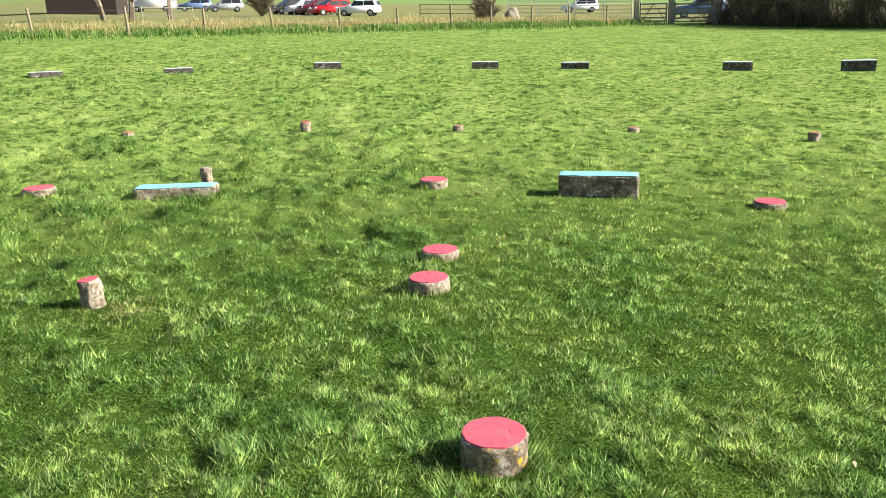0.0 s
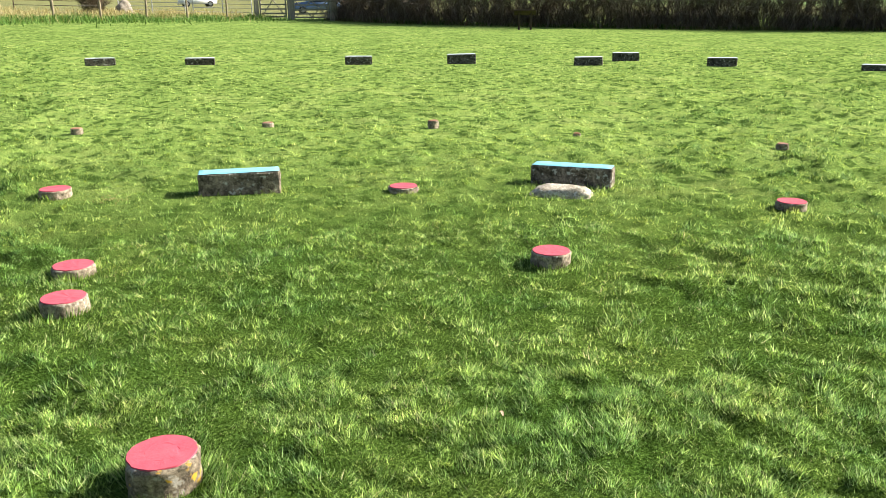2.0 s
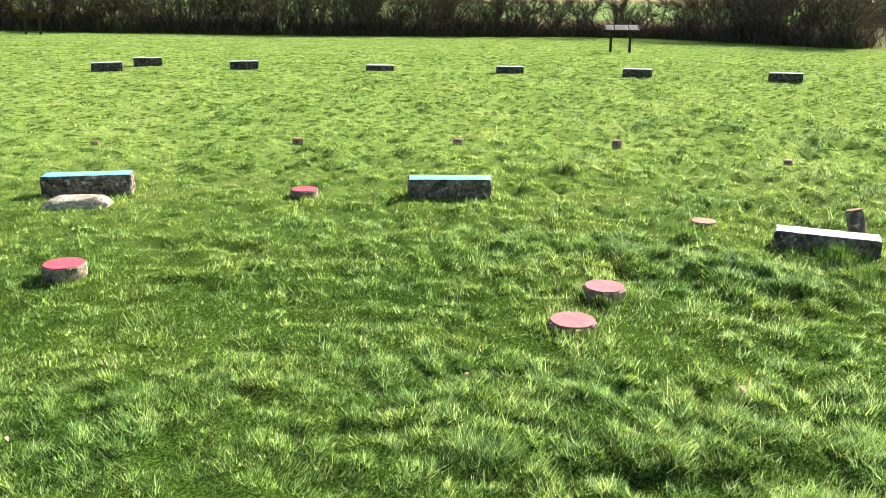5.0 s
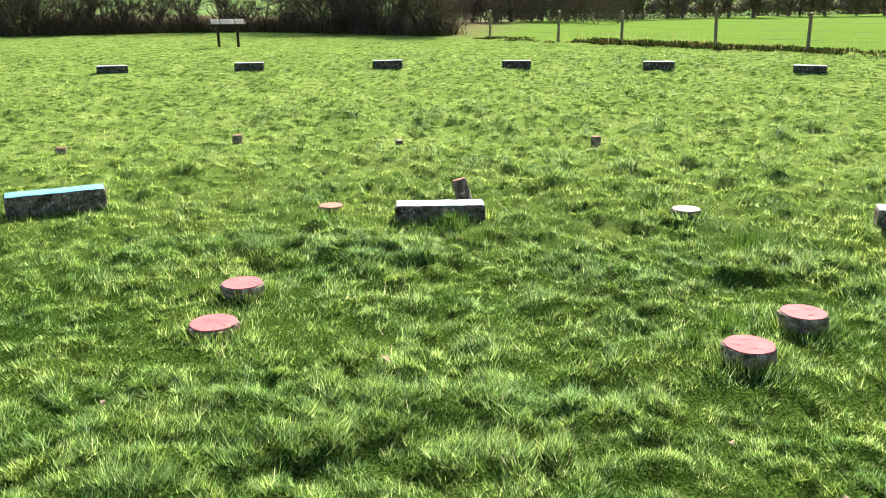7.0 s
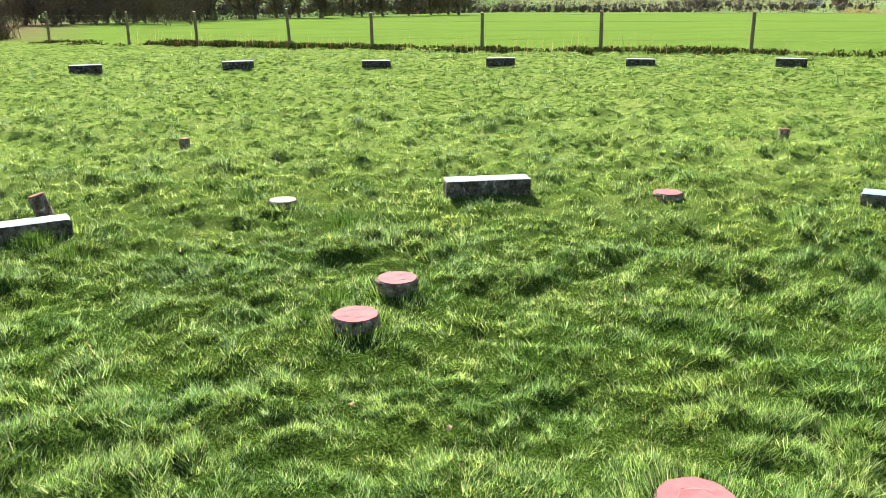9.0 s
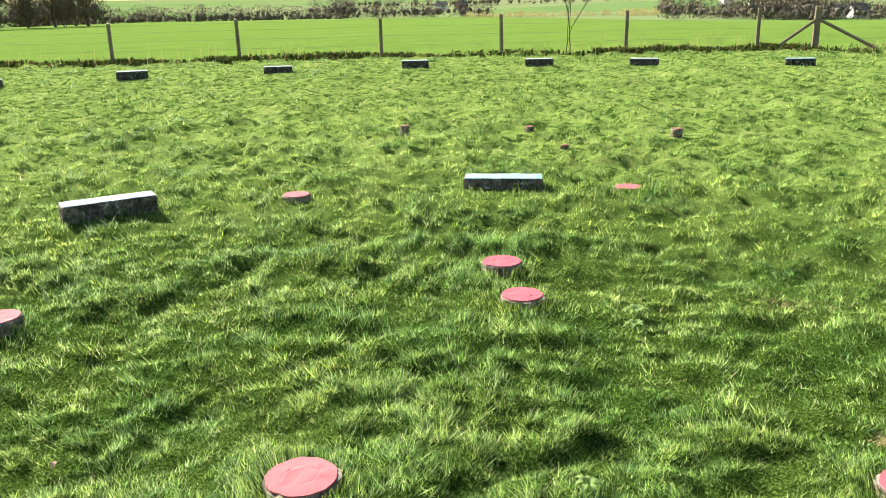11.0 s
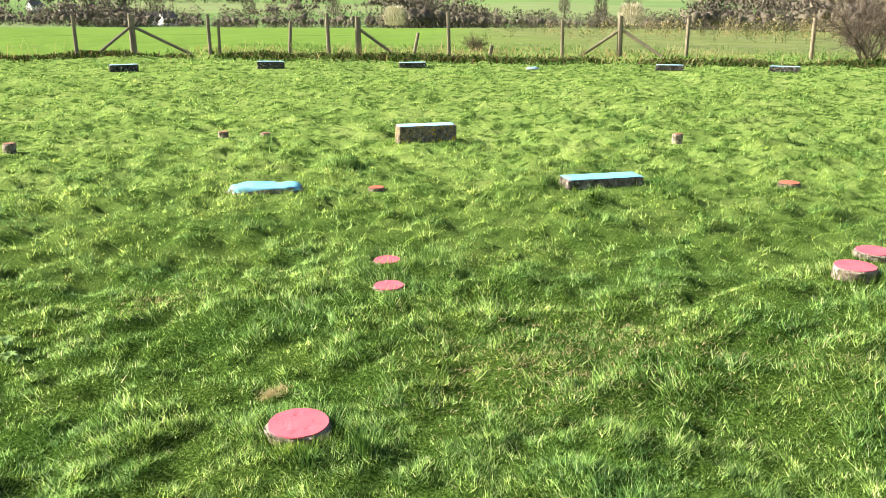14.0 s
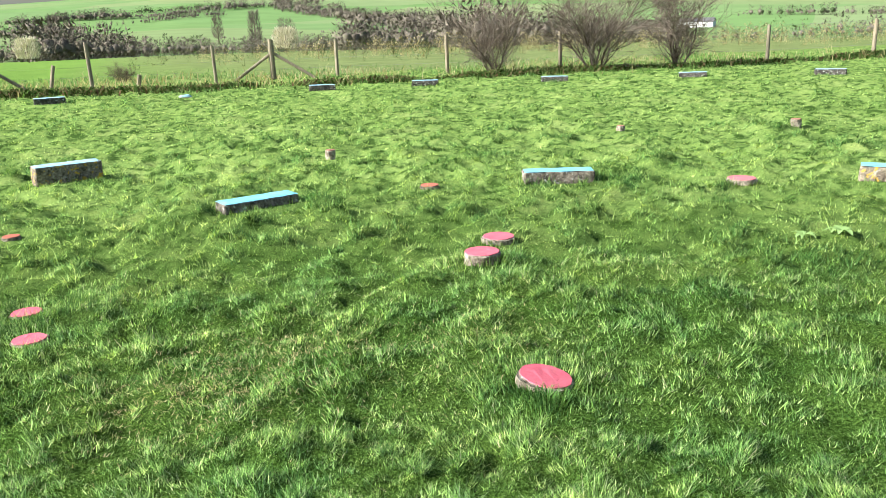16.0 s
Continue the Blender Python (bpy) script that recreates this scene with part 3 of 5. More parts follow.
def sheet_mesh(L, W, z, seed, thick=0.005):
    """The paint on a block's top, a little ragged at its edge."""
    bm = bmesh.new()
    nx, ny = 18, 6
    grid = [[bm.verts.new((
        (i / nx - 0.5) * L + (0.006 * noise.noise((j * 1.3, seed, 1)) if i in (0, nx) else 0),
        (j / ny - 0.5) * W + (0.007 * noise.noise((i * 1.3, seed, 4)) if j in (0, ny) else 0),
        z + thick + 0.003 * noise.noise((i * 0.4, j * 0.5, seed)) - (thick + 0.002) * (i in (0, nx) or j in (0, ny)))) for j in range(ny + 1)] for i in range(nx + 1)]
    for i in range(nx):
        for j in range(ny):
            bm.faces.new((grid[i][j], grid[i + 1][j], grid[i + 1][j + 1], grid[i][j + 1]))
    return bm


def block_marker(x, y, L, yaw, h, W, paint, body, label, group, tilt=(0, 0), below=0.2):
    z = high(x, y)
    ob = thing("stone_marker", pose(x, y, z, 0, 0, yaw) @ pose(0, 0, 0, *tilt, 0), label, "marker block", group)
    seed = x * 2.3 - y
    part("concrete_body", slab_mesh(L, W, h, below, seed), body, ob)
    part("painted_top", sheet_mesh(L * 0.985, W * 0.96, h + 0.004, seed), paint, ob, "flat painted top")
    CLEAR_BOXES.append((x, y, L / 2 - 0.01, W / 2 - 0.01, radians(yaw), h))
    return ob


RED_LABEL = "low round concrete marker with a red painted top"
PINK_LABEL = "low round concrete marker, red top paled to pink for sheen"
FLUSH_LABEL = "round marker sunk level with the grass, top painted orange-red"
G1, G2, G3, G4 = "innermost ring of round markers", "second ring of round markers", "ring of round markers between the blocks", "ring of small post markers"
round_marker(0.16, 2.46, .231, .105, RED, CONCRETE_YELLOW, "round concrete marker with red top and yellow lichen", G1)
round_marker(0.30, -2.96, .231, .055, ROSE, CONCRETE, RED_LABEL, G1)
round_marker(1.71, -1.72, .245, .05, PINK, CONCRETE, PINK_LABEL, G1)
round_marker(-1.94, -2.98, .237, .04, ROSE, CONCRETE, "tilted round concrete marker with a red painted top", G1, (-5, -9))
for x, y, w, h, p, lab in ((-.03, 4.84, .231, .066, RED, RED_LABEL), (-.09, 4.22, .225, .091, RED, RED_LABEL), (2.52, 3.88, .234, .077, RED, RED_LABEL),
                           (3.95, 1.27, .221, .077, PINK, PINK_LABEL), (3.47, 1.23, .231, .047, PINK, PINK_LABEL), (3.86, -1.49, .219, .099, PINK, PINK_LABEL),
                           (3.43, -1.15, .222, .097, PINK, PINK_LABEL), (2.74, -3.85, .237, .076, ROSE, PINK_LABEL), (2.32, -3.53, .227, .056, ROSE, PINK_LABEL),
                           (.17, -5.10, .171, .022, ROSE, FLUSH_LABEL), (.12, -4.62, .174, .022, ROSE, FLUSH_LABEL), (-2.75, -5.10, .227, .055, ROSE, RED_LABEL), (-2.43, -4.67, .231, .095, ROSE, RED_LABEL)):
    round_marker(x, y, w, h, p, CONCRETE, lab, G2)
for x, y, w, h, p, lab in ((-3.54, 6.97, .271, .070, RED, RED_LABEL), (-.09, 6.92, .244, .080, RED, RED_LABEL), (2.48, 6.04, .239, .045, RED, RED_LABEL), (4.80, 4.19, .219, .064, RED, RED_LABEL),
                           (5.92, 1.32, .190, .035, FADED, "round marker sunk level with the grass, top faded pale orange"), (6.03, -1.29, .214, .070, PALE, "round concrete marker with a bleached pale pink top"), (5.15, -4.10, .226, .069, PINK, PINK_LABEL),
                           (3.40, -6.18, .230, .049, PINK, PINK_LABEL), (.44, -7.19, .135, .025, RUST, FLUSH_LABEL), (-3.05, -7.19, .177, .048, RUST, FLUSH_LABEL), (-5.51, -5.87, .258, .063, PINK, PINK_LABEL)):
    round_marker(x, y, w, h, p, CONCRETE, lab, G3)
# three slim taller posts
round_marker(-1.88, 4.10, .113, .15, RED, CONCRETE, "slim leaning concrete post with a red top", "slim marker posts", (0, -7))
round_marker(-2.11, 7.12, .10, .19, CONCRETE, CONCRETE, "slim bare concrete post behind a blue block", "slim marker posts")
round_marker(6.02, 0.30, .108, .25, STUMP, CONCRETE_DARK, "slim leaning concrete post behind a block", "slim marker posts", (-15, 3))
SMALL = "small concrete post stump with a faded red top"
for x, y, w, h, p in ((-3.99, 10.28, .143, .043, STUMP), (-1.76, 10.40, .130, .116, RED), (.18, 10.27, .128, .065, STUMP), (2.31, 9.92, .131, .056, STUMP), (4.08, 8.94, .124, .094, STUMP),
                      (5.33, 7.74, .078, .033, STUMP), (6.74, 6.08, .113, .063, STUMP), (7.90, 4.70, .105, .060, STUMP), (8.80, 3.15, .104, .092, STUMP), (9.03, 1.36, .082, .045, PALE),
                      (9.22, -.81, .106, .114, STUMP), (7.14, -7.08, .108, .137, STUMP), (6.26, -8.38, .114, .065, STUMP), (5.14, -7.62, .088, .044, STUMP), (4.59, -9.03, .129, .103, STUMP),
                      (2.59, -10.17, .118, .073, STUMP), (2.08, -10.18, .114, .058, STUMP), (-2.72, -9.58, .115, .110, STUMP), (-6.72, -9.56, .103, .067, STUMP), (-8.51, -8.29, .130, .131, STUMP)):
    round_marker(x, y, w, h, p, CONCRETE, SMALL, G4)

G5, G6 = "inner ring of concrete blocks", "outer ring of concrete blocks"
BLUE_LABEL = "long weathered concrete block with a blue painted top"
for x, y, L, yaw, h, W, p, lab in ((-2.28, 6.80, .67, 4, .10, .20, BLUE, BLUE_LABEL), (1.27, 6.57, .64, -12, .175, .20, BLUE, BLUE_LABEL), (3.85, 5.63, .67, -45, .165, .18, BLUE, BLUE_LABEL),
                                   (5.52, 3.27, .67, -55, .165, .19, BLUE, BLUE_LABEL), (5.74, .47, .63, -80, .125, .19, WHITE_SHEEN_WORN, "long concrete block in tall grass, worn blue top whitened for sheen"),
                                   (5.82, -2.87, .68, -102, .155, .20, WHITE_SHEEN_WORN, "long concrete block, worn blue top whitened for sheen"), (4.26, -5.60, .66, -141, .11, .22, BLUE_WORN, BLUE_LABEL),
                                   (-1.48, -7.27, .69, -165, .09, .24, BLUE, BLUE_LABEL), (-4.21, -6.85, .65, 158, .135, .21, BLUE, BLUE_LABEL)):
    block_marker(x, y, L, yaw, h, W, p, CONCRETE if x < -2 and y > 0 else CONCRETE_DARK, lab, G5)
block_marker(.12, -9.71, .67, -165, .22, .24, BLUE_WORN, CONCRETE_GOLD, "tall concrete block with pale blue top and yellow lichen", G5)
block_marker(-6.69, -5.23, .66, 131, .14, .21, BLUE, CONCRETE_YELLOW, "long concrete block with blue top and yellow lichen", G5)


def rough_stone(x, y, L, W, h, yaw, mat, label, seed, paint=None):
    """A low natural slab with a lumpy top."""
    z = high(x, y)
    ob = thing("natural_stone", pose(x, y, z, 0, 0, yaw), label, "stone")

    def lump(grow, lift):
        bm = bmesh.new()
        bmesh.ops.create_icosphere(bm, subdivisions=4, radius=1.0)
        for v in bm.verts:
            p = v.co.normalized()
            s = 1 + 0.16 * noise.noise((p.x * 1.7 + seed, p.y * 1.7, p.z * 1.7)) + 0.05 * noise.noise((p.x * 6 + seed, p.y * 6, p.z * 6))
            q = Vector((math.copysign(abs(p.x) ** 0.6, p.x), math.copysign(abs(p.y) ** 0.6, p.y), p.z * 1.1))
            v.co = Vector((q.x * L / 2 * s * grow, q.y * W / 2 * s * grow, max(-0.8, min(0.9, q.z)) * h * (1 + 0.35 * noise.noise((p.x * 2.5, p.y * 2.5, seed))) + lift))
        return bm

    part("stone_body", lump(1, 0), mat, ob, "", True)
    if paint:
        bm = lump(0.985, 0.006)
        bmesh.ops.bisect_plane(bm, geom=list(bm.verts) + list(bm.edges) + list(bm.faces), plane_co=(0, 0, h * 0.45), plane_no=(0, 0, 1), clear_inner=True)
        part("painted_top", bm, paint, ob, "blue painted upper face", True)
    CLEAR_BOXES.append((x, y, L / 2 - 0.03, W / 2 - 0.03, radians(yaw), h))
    return ob


rough_stone(1.38, -7.10, .66, .30, .07, -172, SARSEN, "low rough natural stone with its top painted blue", 2.0, BLUE)
rough_stone(3.55, 5.33, .48, .25, .075, -40, CHALK, "pale flat stone slab lying before a blue block", 5.0)
rough_stone(-1.98, -19.94, .3, .24, .07, 5, SARSEN, "small low rough stone with a pale blue top", 8.0, BLUE_WORN)
OUTER = "dark weathered concrete block with a pale top"
for az, L, h in ((-24.4, .67, .12), (-16.4, .65, .12), (-6.6, .65, .16), (4.2, .62, .16), (10.3, .65, .15), (20.7, .63, .19), (27.7, .67, .22), (36.2, .65, .19), (44.7, .64, .19), (53.7, .65, .13),
                 (62.5, .64, .16), (70.9, .66, .19), (80, .69, .21), (88.6, .66, .21), (97.8, .69, .21), (106.8, .66, .18), (115.1, .66, .21), (124.2, .64, .16), (133.3, .63, .2), (141.6, .65, .19),
                 (148.4, .64, .18), (157.8, .60, .17), (166.9, .61, .19), (176.3, .63, .15), (193.3, .61, .15), (200.3, .63, .15), (209.1, .62, .14), (218.1, .62, .12), (226.3, .63, .13)):
    a = radians(az)
    block_marker(-.45 + 20 * math.sin(a), 20 * math.cos(a), L, -az + ((az * 7) % 5 - 2), h, .24, BLUE_WORN if az > 150 else WHITE_SHEEN_WORN, CONCRETE_BLACK, OUTER, G6, (0, ((az * 13) % 5 - 2.5) * 0.4))
block_marker(12.9, 16.75, .64, -36, .2, .24, WHITE_SHEEN_WORN, CONCRETE_BLACK, OUTER + " set behind the ring", G6)
# ---------------------------------------------------------------- fences
def stand(az):
    """The spot from which a bearing is taken: the middle of the rings, give or take a step."""
    az = az % 360
    if az > 250 or az < 60:
        return 0.0, -0.03
    if az < 125:
        return 0.06, -0.28
    return (-0.26, -0.42) if az < 200 else (-0.42, -0.24)


def polar(az, r):
    ex, ey = stand(az)
    return ex + r * math.sin(radians(az)), ey + r * math.cos(radians(az))


def on_line(az, a, b):
    """Where the bearing az crosses the line from a to b."""
    ex, ey = stand(az)
    s, c = math.sin(radians(az)), math.cos(radians(az))
    dx, dy = b[0] - a[0], b[1] - a[1]
    k = ((a[1] - ey) * s - (a[0] - ex) * c) / (dx * c - dy * s)
    return a[0] + dx * k, a[1] + dy * k


def fence_post(parent, x, y, tall, r, lean=(0, 0), mat=WOOD, name="post"):
    """A round stake with a weathered, slightly slanting top."""
    bm = bmesh.new()
    z = high(x, y)
    top = (x + lean[0] * tall, y + lean[1] * tall, z + tall)
    rod(bm, (x, y, z - 0.3), top, r * 1.06, r * 0.94, 9)
    bm.verts.ensure_lookup_table()
    for v in bm.verts:
        v.co.x += 0.10 * r * noise.noise(v.co * 5)
        if v.co.z > z + tall * 0.9:
            v.co.z += (v.co.x - x) * 0.25
    return part(name, bm, mat, parent)


def brace(parent, a, b, r=0.045):
    bm = bmesh.new()
    rod(bm, a, b, r, r, 8)
    return part("brace", bm, WOOD, parent)


def swept(pts, r, sides=4):
    """One unbroken bar through the points."""
    bm = bmesh.new()
    rings = []
    for k, p in enumerate(pts):
        d = (pts[min(k + 1, len(pts) - 1)] - pts[max(k - 1, 0)]).normalized()
        a = d.orthogonal().normalized()
        b = d.cross(a)
        rings.append([bm.verts.new(p + (a * math.cos(2 * math.pi * q / sides) + b * math.sin(2 * math.pi * q / sides)) * r) for q in range(sides)])
    for p, q in zip(rings, rings[1:]):
        for k in range(sides):
            bm.faces.new((p[k], p[(k + 1) % sides], q[(k + 1) % sides], q[k]))
    bm.faces.new(rings[0][::-1])
    bm.faces.new(rings[-1])
    return bm


def wires(parent, pts, heights, r=0.0028):
    for hgt in heights:
        run = []
        for p, q in zip(pts, pts[1:]):
            a, b = Vector((p[0], p[1], high(*p) + hgt)), Vector((q[0], q[1], high(*q) + hgt))
            run += [a, (a + b) / 2 - Vector((0, 0, 0.012))]
        run.append(b)
        part("wire", swept(run, r), WIRE, parent)


E1, E2, E3, E4 = (37.9, 2.7), (9.5, -25.3), (-4.8, -25.4), (-22.5, -18.9)
fence = thing("field_fence", pose(0, 0, 0), "weathered post and wire fence along the crop field", "fence")
line = []
for az, tall, lean in ((85.9, 1.2, (.03, 0)), (90.5, 1.2, (0, 0)), (94.7, 1.2, (0, .02)), (100.7, 1.28, (.06, .05)), (106.2, 1.15, (.02, .01)), (113.7, 1.15, (0, 0)), (121.7, 1.18, (-.02, .03)),
                       (130.5, 1.12, (-.03, .02)), (138.7, 1.15, (.02, 0)), (147, 1.18, (0, 0)), (155.2, 1.15, (0, 0))):
    p = on_line(az, E1, E2)
    line.append(p)
    fence_post(fence, *p, tall, 0.055, lean)
strainer = E2
line.append(strainer)
fence_post(fence, *strainer, 1.2, 0.095, (0, 0), WOOD, "corner_post")
zs = high(*strainer)
for q in (on_line(156.2, E1, E2), on_line(162.2, E2, E3)):
    brace(fence, (strainer[0], strainer[1], zs + 0.86), (q[0], q[1], high(*q) + 0.02))
wires(fence, line, (0.35, 0.62, 0.88, 1.08))

fence2 = thing("pasture_fence", pose(0, 0, 0), "old leaning post and wire fence along rough ground", "fence")
line = [strainer]
for az, tall, r, lean, span in ((163.3, 1.2, .055, (0, 0), 1), (163.9, 1.08, .045, (-.02, 0), 0), (168.4, 1.05, .05, (-.10, 0), 1), (171.1, 1.25, .06, (.02, 0), 1), (173.1, 1.15, .09, (0, 0), 1),
                               (176.7, .75, .05, (-.28, 0), 0), (179.3, 1.28, .055, (.03, 0), 1), (181.9, .38, .06, (-.35, .1), 0), (187, 1.08, .05, (.03, 0), 1), (190.8, 1.2, .085, (.02, 0), 1),
                               (195.1, 1.12, .055, (0, 0), 1), (202.2, 1.15, .055, (.02, 0), 1), (209.9, 1.15, .055, (.02, 0), 1), (217.5, 1.1, .05, (0, 0), 1), (223.1, 1.08, .055, (0, 0), 1), (229.1, 1.1, .06, (-.02, 0), 1), (235, 1.1, .06, (0, 0), 1)):
    p = on_line(az, E2, E3) if az < 190 else on_line(az, E3, E4)
    if span:
        line.append(p)
    fence_post(fence2, *p, tall, r, lean)
for az, ends in ((173.1, (175.6,)), (190.8, (188.2, 193.6))):
    p = on_line(az, E2, E3) if az < 190 else on_line(az, E3, E4)
    for e in ends:
        q = on_line(e, E2, E3) if e < 190 else on_line(e, E3, E4)
        brace(fence2, (p[0], p[1], high(*p) + 0.82), (q[0], q[1], high(*q) + 0.03))
wires(fence2, line, (0.35, 0.62, 0.88, 1.06), 0.0025)

N1, N2 = (-22.0, 33.7), (12.3, 53.0)
fence3 = thing("lane_fence", pose(0, 0, 0), "post and wire fence in tall dry grass by the lane", "fence")
line = []
for az, tall, lean in ((-30.5, 1.2, (0, 0)), (-25.9, 1.2, (-.10, 0)), (-20.4, 1.25, (-.06, 0)), (-15.7, 1.15, (-.02, 0)), (-11.3, 1.2, (-.12, 0)), (-6.9, 1.15, (-.02, 0)), (-3, 1.1, (-.04, 0)), (.6, 1.1, (0, 0)),
                       (3.3, 1.15, (0, 0)), (6.0, 1.1, (.03, 0)), (8.5, 1.2, (0, 0)), (11, 1.15, (0, 0))):
    p = on_line(az, N1, N2)
    line.append(p)
    fence_post(fence3, *p, tall, 0.06, lean)
line.append(N2)
wires(fence3, line, (0.4, 0.75, 1.05))


# ---------------------------------------------------------------- gates
def gate(m, width, tall, label, mat, cross=True):
    ob = thing("field_gate", m, label, "gate", "wooden gates")
    for x in (0.04, width - 0.04):
        bm = bmesh.new()
        box(bm, x - 0.045, -0.03, 0.08, x + 0.045, 0.03, tall + (0.1 if x < 1 else 0), 0.008)
        part("stile", bm, mat, ob)
    for k in range(5):
        z = 0.14 + (tall - 0.18) * (k / 4) ** 1.15
        bm = bmesh.new()
        box(bm, 0.085, -0.014, z - 0.042, width - 0.085, 0.014, z + 0.042, 0.005)
        part("rail", bm, mat, ob)
    for a, b in (((0.1, 0.16), (width / 2, tall - 0.05)), ((width - 0.1, 0.16), (width / 2, tall - 0.05)), ((0.1, tall - 0.06), (width / 2, 0.16)), ((width - 0.1, tall - 0.06), (width / 2, 0.16)))[:4 if cross else 2]:
        bm = bmesh.new()
        rod(bm, (a[0], 0.032, a[1]), (b[0], 0.032, b[1]), 0.03, 0.03, 4)
        part("brace", bm, mat, ob)
    bm = bmesh.new()
    rod(bm, (width - 0.12, -0.05, tall * 0.72), (width + 0.06, -0.05, tall * 0.72), 0.012, 0.012, 6)
    part("latch", bm, WIRE, ob)
    return ob


def gatepost(x, y, tall, r, label, mat=WOOD_GREY):
    ob = thing("gate_post", pose(x, y, high(x, y)), label, "post", "gate posts")
    bm = bmesh.new()
    box(bm, -r, -r, -0.4, r, r, tall, 0.02)
    for v in bm.verts:
        v.co.x += 0.02 * noise.noise(v.co * 3)
    part("shaft", bm, mat, ob)
    bm = bmesh.new()
    box(bm, -r * 1.04, -r * 1.04, tall + 0.002, r * 1.04, r * 1.04, tall + 0.05, 0.02)
    part("cap", bm, mat, ob)
    return ob


P1, P2, P3 = polar(12.9, 53.8), polar(15.1, 53.3), polar(17.9, 52.6)
for p, tall, r in ((P1, 1.35, .13), (P2, 1.5, .15), (P3, 1.5, .17)):
    gatepost(*p, tall, r, "stout weathered grey wooden gate post")
for a, b, lab, mat in ((P1, P2, "narrow closed wooden field gate with diagonal braces", WOOD_GREY), (P2, P3, "wide closed wooden field gate with crossed braces", WOOD_GREY)):
    w = math.dist(a, b) - 0.44
    yaw = math.atan2(b[1] - a[1], b[0] - a[0])
    ox, oy = a[0] + 0.2 * math.cos(yaw), a[1] + 0.2 * math.sin(yaw)
    gate(pose(ox, oy, high(ox, oy), 0, 0, math.degrees(yaw)), w, 1.2, lab, mat, w > 2)


# ---------------------------------------------------------------- information boards
def info_board(x, y, yaw, wide, tall, panels, label):
    ob = thing("information_board", pose(x, y, high(x, y), 0, 0, yaw), label, "sign", "information boards")
    for s in (-1, 1):
        bm = bmesh.new()
        box(bm, s * wide * 0.27 - 0.045, -0.045, -0.3, s * wide * 0.27 + 0.045, 0.045, tall * 0.84, 0.008)
        part("post", bm, WOOD_DARK, ob)
    tilt = Matrix.Translation((0, -0.05, tall * 0.88)) @ pose(0, 0, 0, 27, 0, 0)
    bm = bmesh.new()
    box(bm, -wide / 2, -0.22, -0.03, wide / 2, 0.22, 0.03, 0.012, tilt)
    frame_ob = part("panel_frame", bm, WOOD_DARK, ob)
    edge = -wide / 2 + 0.05
    for share in panels:
        w = (wide - 0.1) * share
        bm = bmesh.new()
        box(bm, edge + 0.02, -0.17, 0.032, edge + w - 0.02, 0.17, 0.042, 0.004, tilt)
        panel_ob = part("panel", bm, PANEL, frame_ob, "pale printed panel")
        bm = bmesh.new()
        for k in range(5):
            box(bm, edge + 0.06, -0.12 + k * 0.05, 0.0435, edge + w * (0.9 if k % 2 else 0.75), -0.10 + k * 0.05, 0.0445, 0, tilt)
        part("print", bm, INK, frame_ob, "lines of small dark print")
        edge += w
    return ob


bx, by = polar(68.4, 32)
info_board(bx, by, -68 + 8, 1.3, .98, (.28, .44, .28), "dark wooden information board with three pale sloping panels")
bx, by = polar(30.8, 40.5)
info_board(bx, by, 149, 1.05, .92, (1.0,), "dark wooden information board in the shade of the hedge")


